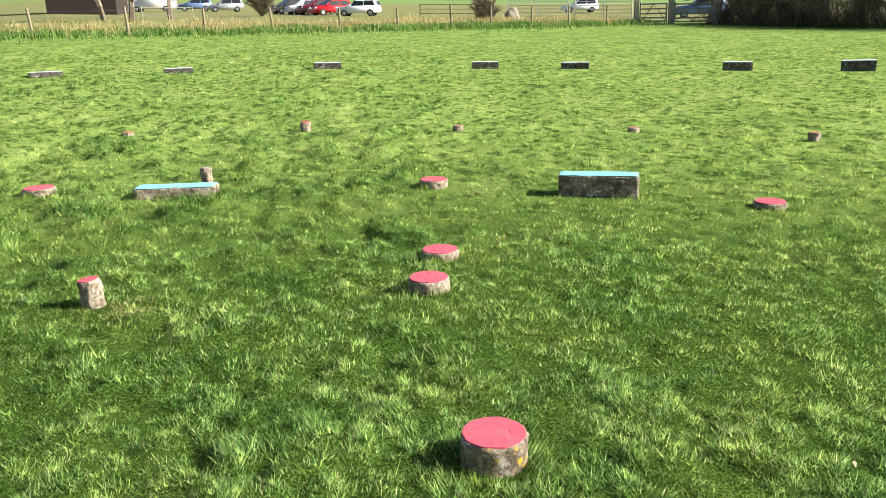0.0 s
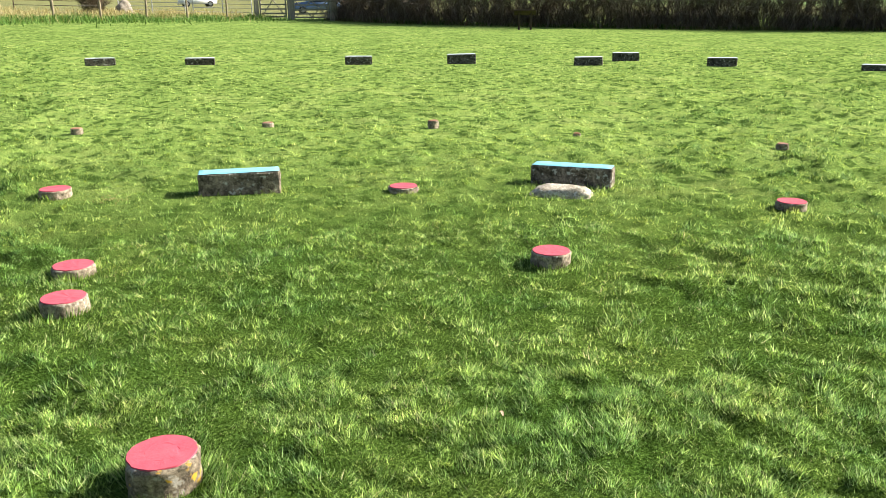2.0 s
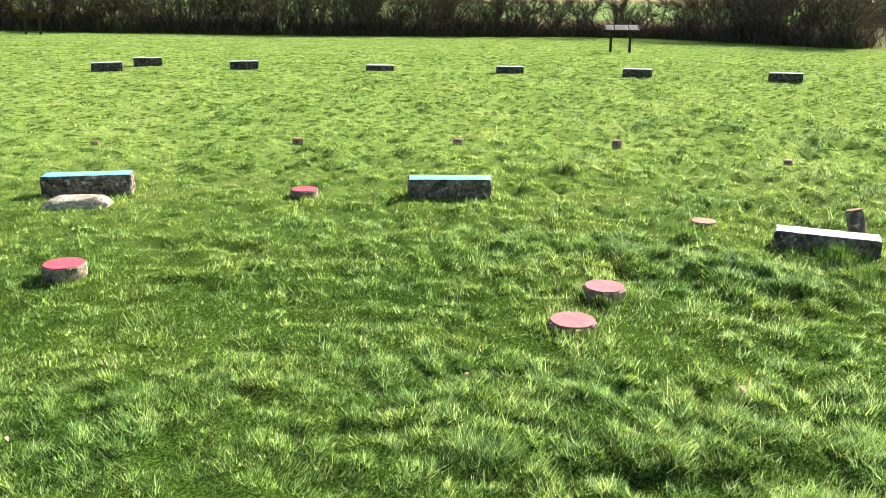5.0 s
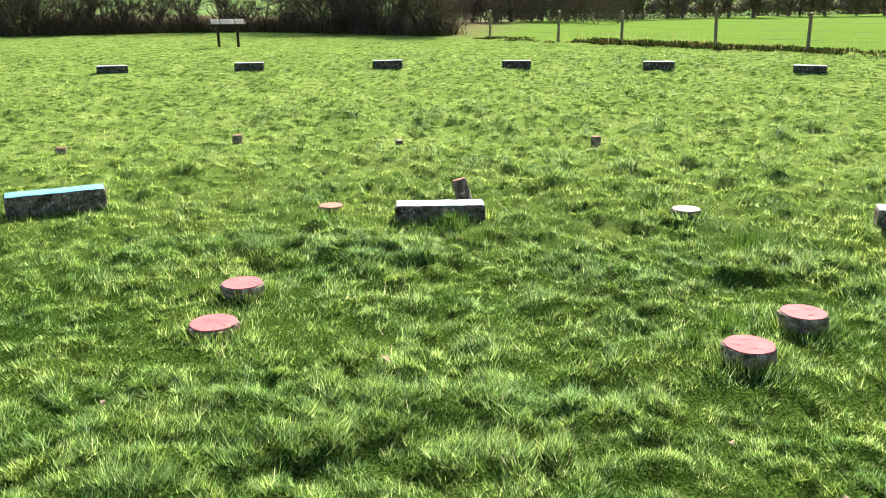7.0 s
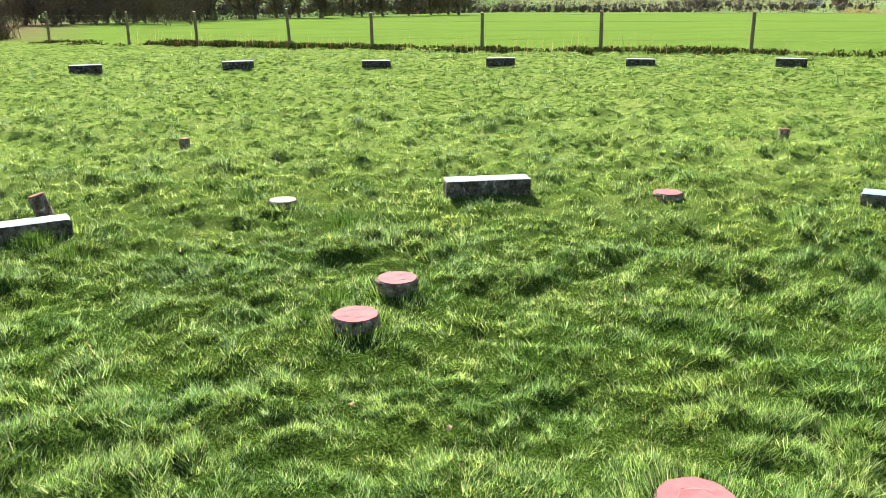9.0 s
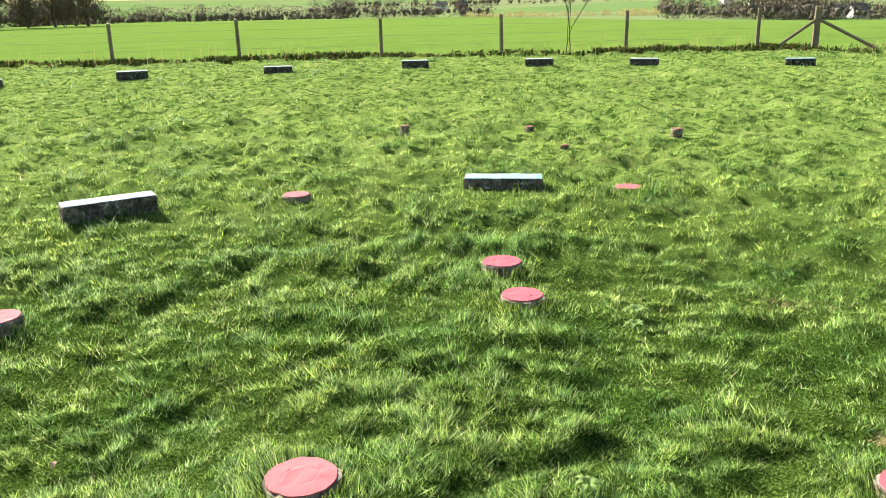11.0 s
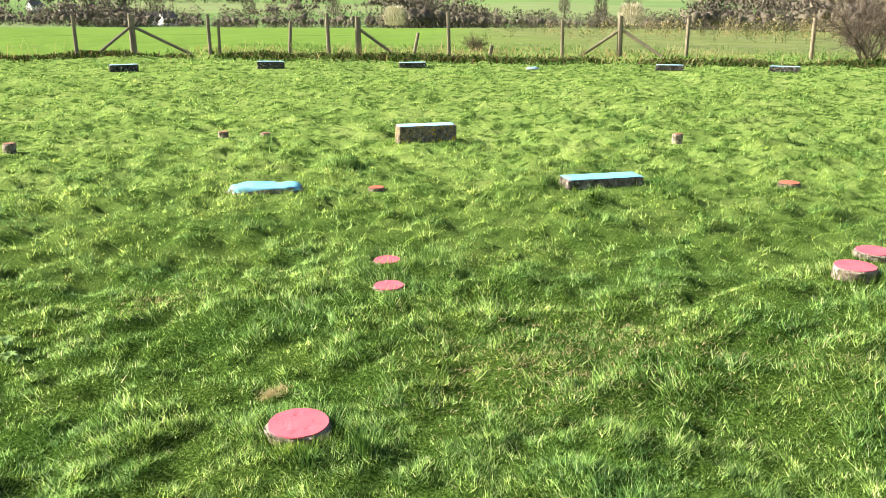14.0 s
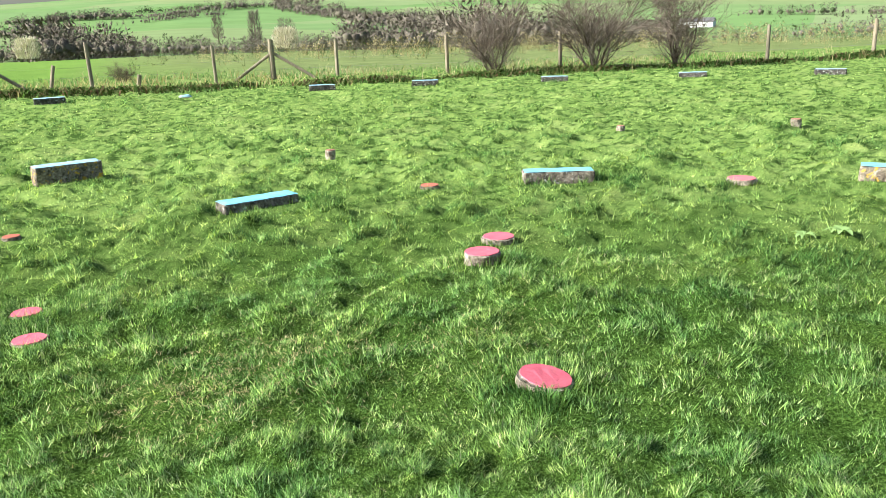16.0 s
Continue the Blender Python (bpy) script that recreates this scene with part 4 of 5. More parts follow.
# ---------------------------------------------------------------- bare trees and shrubs
def bare_tree(seed, tall, stems, spread, levels, twigs, thick, low=0.0, arch=0.0, wander=0.23):
    """A leafless tree or thorn bush: forking, tapering limbs and many fine twigs. Gives vertices and triangles."""
    g = random.Random(seed)
    V, F = [], []

    def tube(a, b, r0, r1, sides=3):
        d = (b - a).normalized()
        s = d.orthogonal().normalized()
        t = d.cross(s)
        o = len(V)
        for p, r in ((a, r0), (b, r1)):
            for k in range(sides):
                q = 2 * math.pi * k / sides
                V.append(p + (s * math.cos(q) + t * math.sin(q)) * r)
        for k in range(sides):
            n = (k + 1) % sides
            F.append((o + k, o + n, o + sides + n))
            F.append((o + k, o + sides + n, o + sides + k))

    def twig(p, d, length, w):
        s = d.orthogonal().normalized()
        s.rotate(Matrix.Rotation(g.uniform(0, 6.28), 3, d))
        bend = Vector((g.uniform(-1, 1), g.uniform(-1, 1), g.uniform(-0.6, 0.6))) * length * 0.25
        o = len(V)
        V.extend((p - s * w, p + s * w, p + d * length + bend))
        F.append((o, o + 1, o + 2))

    def ribbon(a, b, w0, w1):
        s = (b - a).orthogonal().normalized()
        s.rotate(Matrix.Rotation(g.uniform(0, 6.28), 3, (b - a).normalized()))
        o = len(V)
        V.extend((a - s * w0, a + s * w0, b + s * w1, b - s * w1))
        F.append((o, o + 1, o + 2))
        F.append((o, o + 2, o + 3))

    def limb(p, d, length, r, level):
        steps = 4 if level < 2 else 3
        for k in range(steps):
            d = (d + Vector((g.uniform(-1, 1), g.uniform(-1, 1), g.uniform(-0.7, 0.8) - arch * k * 0.15)) * wander).normalized()
            q = p + d * (length / steps)
            r1 = r * (1 - 0.55 * (k + 1) / steps)
            r0 = r * (1 - 0.55 * k / steps)
            if level < levels:
                tube(p, q, r0, r1, 5 if level == 0 else 3)
            else:
                ribbon(p, q, r0, r1)
            if level >= levels:
                for _ in range(twigs):
                    e = (d + Vector((g.uniform(-1, 1), g.uniform(-1, 1), g.uniform(-0.8, 0.9))) * 0.95).normalized()
                    twig(p.lerp(q, g.random()), e, length * g.uniform(0.35, 0.95), thick * 0.55)
            elif k >= (1 if level == 0 and low < 0.5 else 0):
                for _ in range(2 if level else 3):
                    e = (d + Vector((g.uniform(-1, 1), g.uniform(-1, 1), g.uniform(-0.45, 0.75))) * spread).normalized()
                    limb(p.lerp(q, g.random()), e, length * g.uniform(0.45, 0.72), max(r1 * 0.62, thick), level + 1)
            p = q

    for k in range(stems):
        a = 2 * math.pi * k / stems + g.uniform(-0.6, 0.6)
        tip = 0.25 if stems == 1 else 0.75
        d = Vector((math.cos(a) * spread * tip * g.uniform(0.4, 1), math.sin(a) * spread * tip * g.uniform(0.4, 1), 1)).normalized()
        limb(Vector((math.cos(a) * 0.12 * (stems > 1), math.sin(a) * 0.12 * (stems > 1), -0.1)), d, tall * g.uniform(0.5, 0.72), tall * (0.028 if stems == 1 else 0.009), 0)
    return np.array([tuple(v) for v in V]), np.array(F)


def tree_thing(name, label, category, group, data, mat, x, y, yaw=0.0, scale=1.0, tall=1.0):
    ob = thing(name, Matrix.Translation((x, y, high(x, y))) @ Matrix.Rotation(yaw, 4, "Z") @ Matrix.Diagonal((scale, scale, scale * tall, 1)), label, category, group)
    v, f = data
    # the lowest wood is the trunk, the rest the crown
    low = v[f][:, :, 2].min(axis=1) < 0.45
    arrays("trunk", v, f[low], mat, ob)
    arrays("crown", v, f[~low], mat, ob)
    return ob


thorns = [bare_tree(11 + k, 4.6, 2, 0.95, 2, 1, 0.021, 0.9) for k in range(3)]
orchard = [bare_tree(31 + k, 6.0, 2, 0.7, 2, 3, 0.014) for k in range(2)]
HEDGE = ((17.9, 54.5), (19.5, 52), (24, 47.5), (34, 45), (46, 46.3), (57, 48), (66, 51.5), (72, 51), (78, 45), (83, 41.5))
g = random.Random(5)
made = {}
HEDGE_LABEL = "bare dark hawthorn bush in the tall boundary hedge"


def repeat_tree(key, name, label, category, group, data, mat, x, y, yaw, s, tall=1.0):
    m = Matrix.Translation((x, y, high(x, y))) @ Matrix.Rotation(yaw, 4, "Z")
    if key in made:
        ob = made[key]
        c = copy_thing(ob, m)
        c.scale = (s, s, s * tall)
        return c
    made[key] = tree_thing(name, label, category, group, data, mat, x, y, yaw, s, tall)
    return made[key]


walk_len = 0.0
for (a0, r0), (a1, r1) in zip(HEDGE, HEDGE[1:]):
    p, q = polar(a0, r0), polar(a1, r1)
    d = math.dist(p, q)
    n = max(1, round(d / 1.2))
    for k in range(n):
        for row in range(3):
            t = (k + g.uniform(0.1, 0.9)) / n
            az = a0 + (a1 - a0) * t
            open_part = 62 < az < 75
            if open_part and row == 0 and g.random() < 0.35:
                continue
            x, y = p[0] + (q[0] - p[0]) * t, p[1] + (q[1] - p[1]) * t
            out = 0.3 + min(row, 1) * 1.5 + g.uniform(-0.3, 0.3)
            x, y = x + out * math.sin(radians(az)), y + out * math.cos(radians(az))
            if row == 2:
                repeat_tree("h%d" % (k % 3), "hawthorn_bush", HEDGE_LABEL, "bush", "hedge bushes", thorns[k % 3], TWIG, x, y, g.uniform(0, 6.28), g.uniform(0.38, 0.55), 0.8)
            elif open_part and g.random() < 0.45:
                repeat_tree("o%d" % (k % 2), "hedge_tree", "bare twisting tree in the thin part of the hedge", "tree", "hedge trees", orchard[k % 2], TWIG, x, y, g.uniform(0, 6.28), g.uniform(0.8, 1.1))
            else:
                repeat_tree("h%d" % ((k + row) % 3), "hawthorn_bush", HEDGE_LABEL, "bush", "hedge bushes", thorns[(k + row) % 3], TWIG, x, y, g.uniform(0, 6.28), g.uniform(0.8, 1.1), g.uniform(0.85, 1.1))

# three big shrubs by the pasture fence
for k, (az, r, s, stems) in enumerate(((205.4, 24.4, .62, 6), (212.3, 24.4, .82, 6), (217.6, 25.6, .74, 5))):
    x, y = polar(az, r)
    tree_thing("fence_shrub", "bare brown many-stemmed shrub by the pasture fence", "shrub", "fence shrubs", bare_tree(71 + k, 4.2, stems, 0.95, 2, 3, 0.008, 0.9, 0.0, 0.34), TWIG, x, y, k * 1.3, s)

# a brown bramble heap and a clump of tall dead stems on the fence
x, y = polar(181.2, 27.8)
tree_thing("bramble_heap", "low brown tangle of dead brambles by the fence", "bush", "", bare_tree(77, 1.3, 7, 0.9, 2, 2, 0.006, 0.9), TWIG_PALE, x, y, 0.3, 0.48)
x, y = polar(143.4, 25.2)
ob = thing("dead_weed", pose(x, y, high(x, y)), "tall thin dead weed stems by the fence", "weed")
for k, (dx, dy, tall) in enumerate(((0.35, 0.1, 2.1), (0.1, -0.2, 2.3), (-0.2, 0.15, 2.0), (-0.75, -0.1, 1.5))):
    part("stem", swept([Vector((0.06 * k, 0.03 * k, -0.1)), Vector((0.06 * k + dx * 0.3, 0.03 * k + dy * 0.3, tall * 0.5)), Vector((0.06 * k + dx, 0.03 * k + dy, tall))], 0.011, 5), TWIG_PALE, ob)
    bm = bmesh.new()
    for q in range(7):
        f = 0.5 + 0.07 * q
        p = Vector((0.06 * k + dx * (0.3 + (f - 0.5) * 1.4), 0.03 * k + dy * (0.3 + (f - 0.5) * 1.4), tall * f))
        rod(bm, p, p + Vector((0.16 * math.cos(q * 2.2), 0.16 * math.sin(q * 2.2), 0.16)), 0.006, 0.003, 4)
    part("side_twigs", bm, TWIG_PALE, ob)

# row of trees beyond the crop field
row_trees = [bare_tree(91 + k, 7.5, 1 + k % 2, 0.75, 2, 3, 0.035, 0.6) for k in range(3)]
for k in range(34):
    az = 84.5 + 28 * (k / 33) + g.uniform(-0.5, 0.5)
    x, y = polar(az, 74 + 1.35 * (az - 84) + g.uniform(-3, 5))
    repeat_tree("r%d" % (k % 3), "field_tree", "bare dark tree in a row beyond the field", "tree", "row of field trees", row_trees[k % 3], TWIG, x, y, g.uniform(0, 6.28), g.uniform(0.75, 1.15))
for k in range(26):
    az = 83 + 12 * (k / 25) + g.uniform(-0.3, 0.3)
    x, y = polar(az, 66 + g.uniform(0, 12))
    repeat_tree("h%d" % (k % 3), "hawthorn_bush", HEDGE_LABEL, "bush", "hedge bushes", thorns[k % 3], TWIG, x, y, g.uniform(0, 6.28), g.uniform(0.6, 0.9), 0.9)
# the bush and tree by the car park
x, y = polar(-12.0, 82)
tree_thing("car_park_bush", "bare brown bush between parked cars", "bush", "", bare_tree(120, 3.4, 7, 0.7, 2, 4, 0.02, 0.9), TWIG_PALE, x, y, 0.4, 1.0)
x, y = polar(3.0, 57)
tree_thing("car_park_bush", "bare bramble bush beside the metal rails", "bush", "", bare_tree(121, 1.9, 8, 0.9, 2, 4, 0.014, 0.9), TWIG_PALE, x, y, 0.9, 1.0)
for az, r in ((-21.8, 66), (-20.2, 64), (-17.8, 70)):
    x, y = polar(az, r)
    repeat_tree("p", "lane_tree", "bare tree with a stout trunk by the lane", "tree", "lane trees", bare_tree(131, 8, 1, 0.8, 2, 4, 0.02), TWIG, x, y, az, 1.0)


# ---------------------------------------------------------------- far woods
def far_trees(name, label, runs, mat, seed, per_tree=64, fine=1.5, core=0.0):
    """Woods and hedgerows a long way off, leafless: sprays of thin wood round the dense inside of each crown."""
    g = np.random.RandomState(seed)
    bm = bmesh.new()
    bmesh.ops.create_icosphere(bm, subdivisions=1, radius=1.0)
    ball = np.array([v.co[:] for v in bm.verts])[np.array([[v.index for v in f.verts] for f in bm.faces])].reshape(-1, 3)
    bm.free()
    VV, NN = [], []
    for az0, ra, az1, rb, count, h0, h1, deep in runs:
        t = g.rand(count)
        az = np.radians(az0 + (az1 - az0) * t)
        r = ra + (rb - ra) * t + g.uniform(-deep, deep, count)
        x, y = r * np.sin(az), r * np.cos(az)
        z = land(x, y, False)
        h = g.uniform(h0, h1, count) * (0.55 + 0.9 * vnoise(x * 0.035, y * 0.035))
        i = np.repeat(np.arange(count), per_tree)
        k = len(i)
        a = g.uniform(0, 2 * np.pi, k)
        up = g.uniform(0.0, 0.93, k)
        wide = 0.46 * np.sqrt(np.clip(1 - ((up - 0.42) / 0.5) ** 2, 0.12, 1)) * g.rand(k) ** 0.6
        px, py, pz = x[i] + np.cos(a) * wide * h[i], y[i] + np.sin(a) * wide * h[i], z[i] + up * h[i]
        ln = h[i] * g.uniform(0.07, 0.17, k) * fine
        f = g.uniform(0, np.pi, k)
        w = h[i] * g.uniform(0.018, 0.040, k) * fine
        ux, uy = np.cos(f) * w, np.sin(f) * w
        tip = np.stack([px + np.cos(a) * ln * g.uniform(0, 0.8, k), py + np.sin(a) * ln * g.uniform(0, 0.8, k), pz + ln * g.uniform(-0.3, 0.9, k)], -1)
        tri = np.stack([np.stack([px - ux, py - uy, pz], -1), np.stack([px + ux, py + uy, pz], -1), tip], 1)
        out = np.stack([np.cos(a) * wide * 2, np.sin(a) * wide * 2, up - 0.25], -1) + g.normal(0, 0.16, (k, 3))
        facing = np.einsum("ij,ij->i", np.cross(tri[:, 1] - tri[:, 0], tri[:, 2] - tri[:, 0]), out) < 0
        tri[facing] = tri[facing][:, ::-1]
        VV.append(tri.reshape(-1, 3))
        NN.append(np.repeat(out, 3, axis=0))
        tr = np.stack([np.stack([x - h * 0.012, y, z - 0.3], -1), np.stack([x + h * 0.012, y, z - 0.3], -1), np.stack([x, y, z + h * 0.7], -1)], 1).reshape(-1, 3)
        VV.append(tr)
        NN.append(np.tile([0.0, 0.0, 1.0], (len(tr), 1)))
        if core:
            lump = 1 + 1.1 * (vnoise(ball[None, :, 0] * 1.7 + x[:, None] * 3.3, ball[None, :, 1] * 1.7 + ball[None, :, 2] * 2.1 + y[:, None]) - 0.5)
            c = ball[None] * lump[..., None] * np.array([0.40, 0.40, 0.42]) * core
            c = np.stack([x, y, z + 0.36 * h], -1)[:, None] + c * h[:, None, None]
            VV.append(c.reshape(-1, 3))
            NN.append(np.tile(ball * [1, 1, 0.8] + [0, 0, 0.15], (count, 1)) + g.normal(0, 0.15, (count * len(ball), 3)))
    v, nrm = np.concatenate(VV), np.concatenate(NN)
    nrm /= np.linalg.norm(nrm, axis=1, keepdims=True)
    ob = arrays(name, v, np.arange(len(v)).reshape(-1, 3), mat, None, True)
    ob.data.attributes.new("custom_normal", "FLOAT_VECTOR", "POINT").data.foreach_set("vector", np.ascontiguousarray(nrm, np.float32).ravel())
    return tagged(ob, label, "woods", "", "stuff")


far_trees("valley_woods", "leafless grey-brown woods along the valley", ((175, 210, 181.5, 240, 130, 4.5, 8, 40), (181, 230, 195.5, 260, 240, 3.0, 5.2, 40), (195, 240, 207, 300, 220, 4.5, 8, 60), (164, 240, 176, 235, 130, 2.6, 5.0, 50), (151, 420, 163, 400, 70, 5, 8, 40), (156.5, 345, 160.2, 350, 30, 3.0, 6, 12), (161.4, 340, 166, 340, 36, 2.6, 5, 12), (154, 370, 159.2, 370, 34, 6, 11, 12), (160, 352, 161.6, 352, 8, 1.5, 2.4, 4), (203, 160, 218, 270, 230, 3.5, 6.5, 60), (149, 460, 163, 420, 120, 6, 10, 90),
                                                                       (127, 560, 138, 520, 80, 7, 11, 60), (213, 560, 217, 420, 80, 7, 11, 30), (217, 300, 236, 330, 70, 3.5, 6, 30)), FAR_TWIG, 41, 100, 1.1, 0.38)
far_trees("hill_woods", "hedgerow trees and woods on the far hillside", ((166, 1090, 174.5, 1128, 70, 6, 11, 10), (174.5, 1128, 178.5, 1150, 70, 7, 12, 10), (178.5, 1150, 184.3, 1118, 90, 7, 13, 12), (184.3, 1118, 194, 1418, 150, 8, 15, 15), (166, 560, 174, 740, 70, 4, 9, 8), (174, 740, 178.8, 998, 80, 6, 11, 8),
                                                                       (178.8, 998, 187.5, 1116, 80, 6, 10, 8), (190.8, 1250, 196.7, 976, 230, 9, 16, 60), (196.7, 976, 202.8, 698, 280, 8, 15, 70), (202.8, 698, 210, 430, 240, 6, 11, 60),
                                                                       (221, 800, 233, 700, 60, 5, 9, 6), (150, 900, 172, 820, 120, 7, 12, 10), (128, 1000, 150, 1000, 90, 8, 12, 12)), FAR_TWIG, 42, 60, 1.3, 0.4)
far_trees("far_evergreens", "dark evergreens and ivied hedges in the valley", ((174, 250, 204, 330, 26, 4, 7, 70), (150, 500, 162, 460, 18, 6, 10, 60), (166, 1095, 175, 1128, 110, 4, 7, 6), (175, 1128, 192, 1300, 170, 5, 9, 8), (174, 740, 178.8, 998, 70, 4, 7, 6), (196, 980, 212, 440, 50, 6, 12, 80), (221, 800, 233, 700, 22, 6, 9, 6)), FAR_GREEN, 43, 60, 1.3, 0.4)
far_trees("scrub", "brown leafless scrub on rough ground beyond the fence", ((196, 85, 231, 105, 110, .5, 1.3, 26), (184, 95, 200, 100, 40, .6, 1.4, 15)), FAR_TWIG, 46, 90, 0.8, 0.0)
far_trees("pale_scrub", "pale dead grass and scrub beyond the fence", ((186, 55, 232, 62, 220, .7, 1.3, 14),), STRAW, 47, 80, 0.8)
far_trees("rough_weeds", "dark weeds and brambles on the rough pasture", ((182, 60, 232, 70, 260, .5, 1.0, 25), (183, 110, 232, 120, 260, .8, 1.7, 45)), WEED, 48, 60, 0.8)
far_trees("field_hedge", "brown leafless hedge and trees on the skyline of the field", ((83, 118, 113, 150, 300, 4.0, 7.5, 10), (108, 170, 128, 200, 220, 2.2, 4.2, 7), (113, 560, 130, 600, 90, 6, 10, 40)), FAR_TWIG, 44, 100, 0.9, 0.35)
far_trees("low_bank_scrub", "tan rough grass bank beyond the field", ((136, 480, 149, 480, 240, 2.0, 3.4, 20),), STRAW, 45)


def spray_tree(name, label, category, az, r, tall, slim, mat, seed):
    """A single far tree: trunk and a crown of upright sprays."""
    g = np.random.RandomState(seed)
    x, y = polar(az, r)
    ob = thing(name, pose(x, y, high(x, y)), label, category)
    bm = bmesh.new()
    rod(bm, (0, 0, -0.4), (0, 0, tall * 0.75), tall * 0.025, tall * 0.006, 6)
    part("trunk", bm, TWIG_PALE, ob)
    k = 1200 if slim > 0.4 else 700
    a, up = g.uniform(0, 2 * np.pi, k), g.uniform(0.15, 0.9, k)
    wide = slim * np.sqrt(np.clip(1 - ((up - 0.5) / 0.48) ** 2, 0.05, 1)) * np.sqrt(g.rand(k)) * tall
    p = np.stack([np.cos(a) * wide, np.sin(a) * wide, up * tall], -1)
    ln, w, f = tall * g.uniform(0.06, 0.16, k), tall * g.uniform(0.004, 0.009, k) * (2.5 if slim > 0.4 else 1), g.uniform(0, np.pi, k)
    u = np.stack([np.cos(f) * w, np.sin(f) * w, 0 * w], -1)
    tip = p + np.stack([np.cos(a) * ln * 0.5, np.sin(a) * ln * 0.5, ln], -1)
    v = np.stack([p - u, p + u, tip], 1).reshape(-1, 3)
    arrays("crown", v, np.arange(3 * k).reshape(-1, 3), mat, ob)
    return ob


for az, r, tall, slim in ((177.2, 230, 11.5, .13), (178.0, 235, 10, .12), (189.4, 300, 15, .14), (191.4, 420, 15, .34), (160.2, 430, 15, .32), (166, 500, 16, .28), (171.5, 520, 15, .3), (187.0, 520, 17, .2)):
    spray_tree("valley_tree", "tall leafless tree in the valley", "tree", az, r, tall, slim, FAR_TWIG, int(az * 10))
for az, r, tall in ((175.6, 122, 3.4), (191.4, 122, 3.8)):
    spray_tree("blossom_bush", "round pale bush coming into blossom", "bush", az, r, tall, .5, BLOSSOM, int(az * 10))


# ---------------------------------------------------------------- houses far off
def house(az, r, yaw, L, W, eaves, ridge, wall, roof, label, chimney=True, windows=True):
    x, y = polar(az, r)
    ob = thing("house", pose(x, y, high(x, y), 0, 0, yaw), label, "house", "village houses")
    bm = bmesh.new()
    a = [bm.verts.new(p) for p in ((-L / 2, -W / 2, -1), (L / 2, -W / 2, -1), (L / 2, W / 2, -1), (-L / 2, W / 2, -1), (-L / 2, -W / 2, eaves), (L / 2, -W / 2, eaves), (L / 2, W / 2, eaves), (-L / 2, W / 2, eaves), (-L / 2, 0, ridge - 0.1), (L / 2, 0, ridge - 0.1))]
    for f in ((0, 1, 5, 4), (2, 3, 7, 6), (1, 2, 6, 9, 5), (3, 0, 4, 8, 7)):
        bm.faces.new([a[k] for k in f])
    part("wall", bm, wall, ob)
    bm = bmesh.new()
    for s in (-1, 1):
        b = [bm.verts.new(p) for p in ((-L / 2 - .4, s * (W / 2 + .4), eaves - .25), (L / 2 + .4, s * (W / 2 + .4), eaves - .25), (L / 2 + .4, 0, ridge), (-L / 2 - .4, 0, ridge), (-L / 2 - .4, s * (W / 2 + .4), eaves - .05), (L / 2 + .4, s * (W / 2 + .4), eaves - .05), (L / 2 + .4, 0, ridge + .2), (-L / 2 - .4, 0, ridge + .2))]
        for f in ((0, 1, 2, 3), (4, 5, 6, 7), (0, 1, 5, 4), (1, 2, 6, 5), (3, 0, 4, 7)):
            bm.faces.new([b[k] for k in f])
    roof_ob = part("roof", bm, roof, ob)
    if chimney:
        bm = bmesh.new()
        box(bm, L * .3 - .4, -.4, ridge - .5, L * .3 + .4, .4, ridge + 1.1, .03)
        part("chimney", bm, BRICKRED, roof_ob)
    for s in (-1, 1) if windows else ():
        for k in range(3):
            for zz in (1.0, 3.4)[:1 if eaves < 4 else 2]:
                wx = (k - 1) * L * .28
                bm = bmesh.new()
                box(bm, wx - .5, s * (W / 2 + .01) - .03, zz, wx + .5, s * (W / 2 + .01) + .03, zz + 1.1, .01)
                part("window", bm, GLASS_DARK, ob)
    return ob


house(160.8, 385, 52, 6.5, 5, 3.2, 5.6, RENDERED, SLATE, "white rendered farmhouse with a grey roof")
house(159.7, 400, 30, 10, 6, 3, 5.2, RENDERED, SLATE, "long low pale farm building with grey roof")
for az, r, yaw, wl, rf in ((155.0, 560, 40, RENDERED, BRICKRED), (156.4, 600, 110, BRICKRED, BRICKRED), (153.2, 640, 60, RENDERED, SLATE), (134.6, 680, 30, RENDERED, SLATE), (136.0, 700, 80, BRICKRED, SLATE)):
    house(az, r, yaw, 9, 6, 4.6, 7.2, wl, rf, "village house half hidden by bare trees")
house(218.6, 640, 130, 26, 12, 4, 6.6, RENDERED, SLATE, "long pale farm shed on the far side", False)
house(-22.6, 92, 8, 6.5, 5, 3.4, 5.4, BARN, SLATE, "low barn beside the lane, near-black for a shaded opening", False, False)


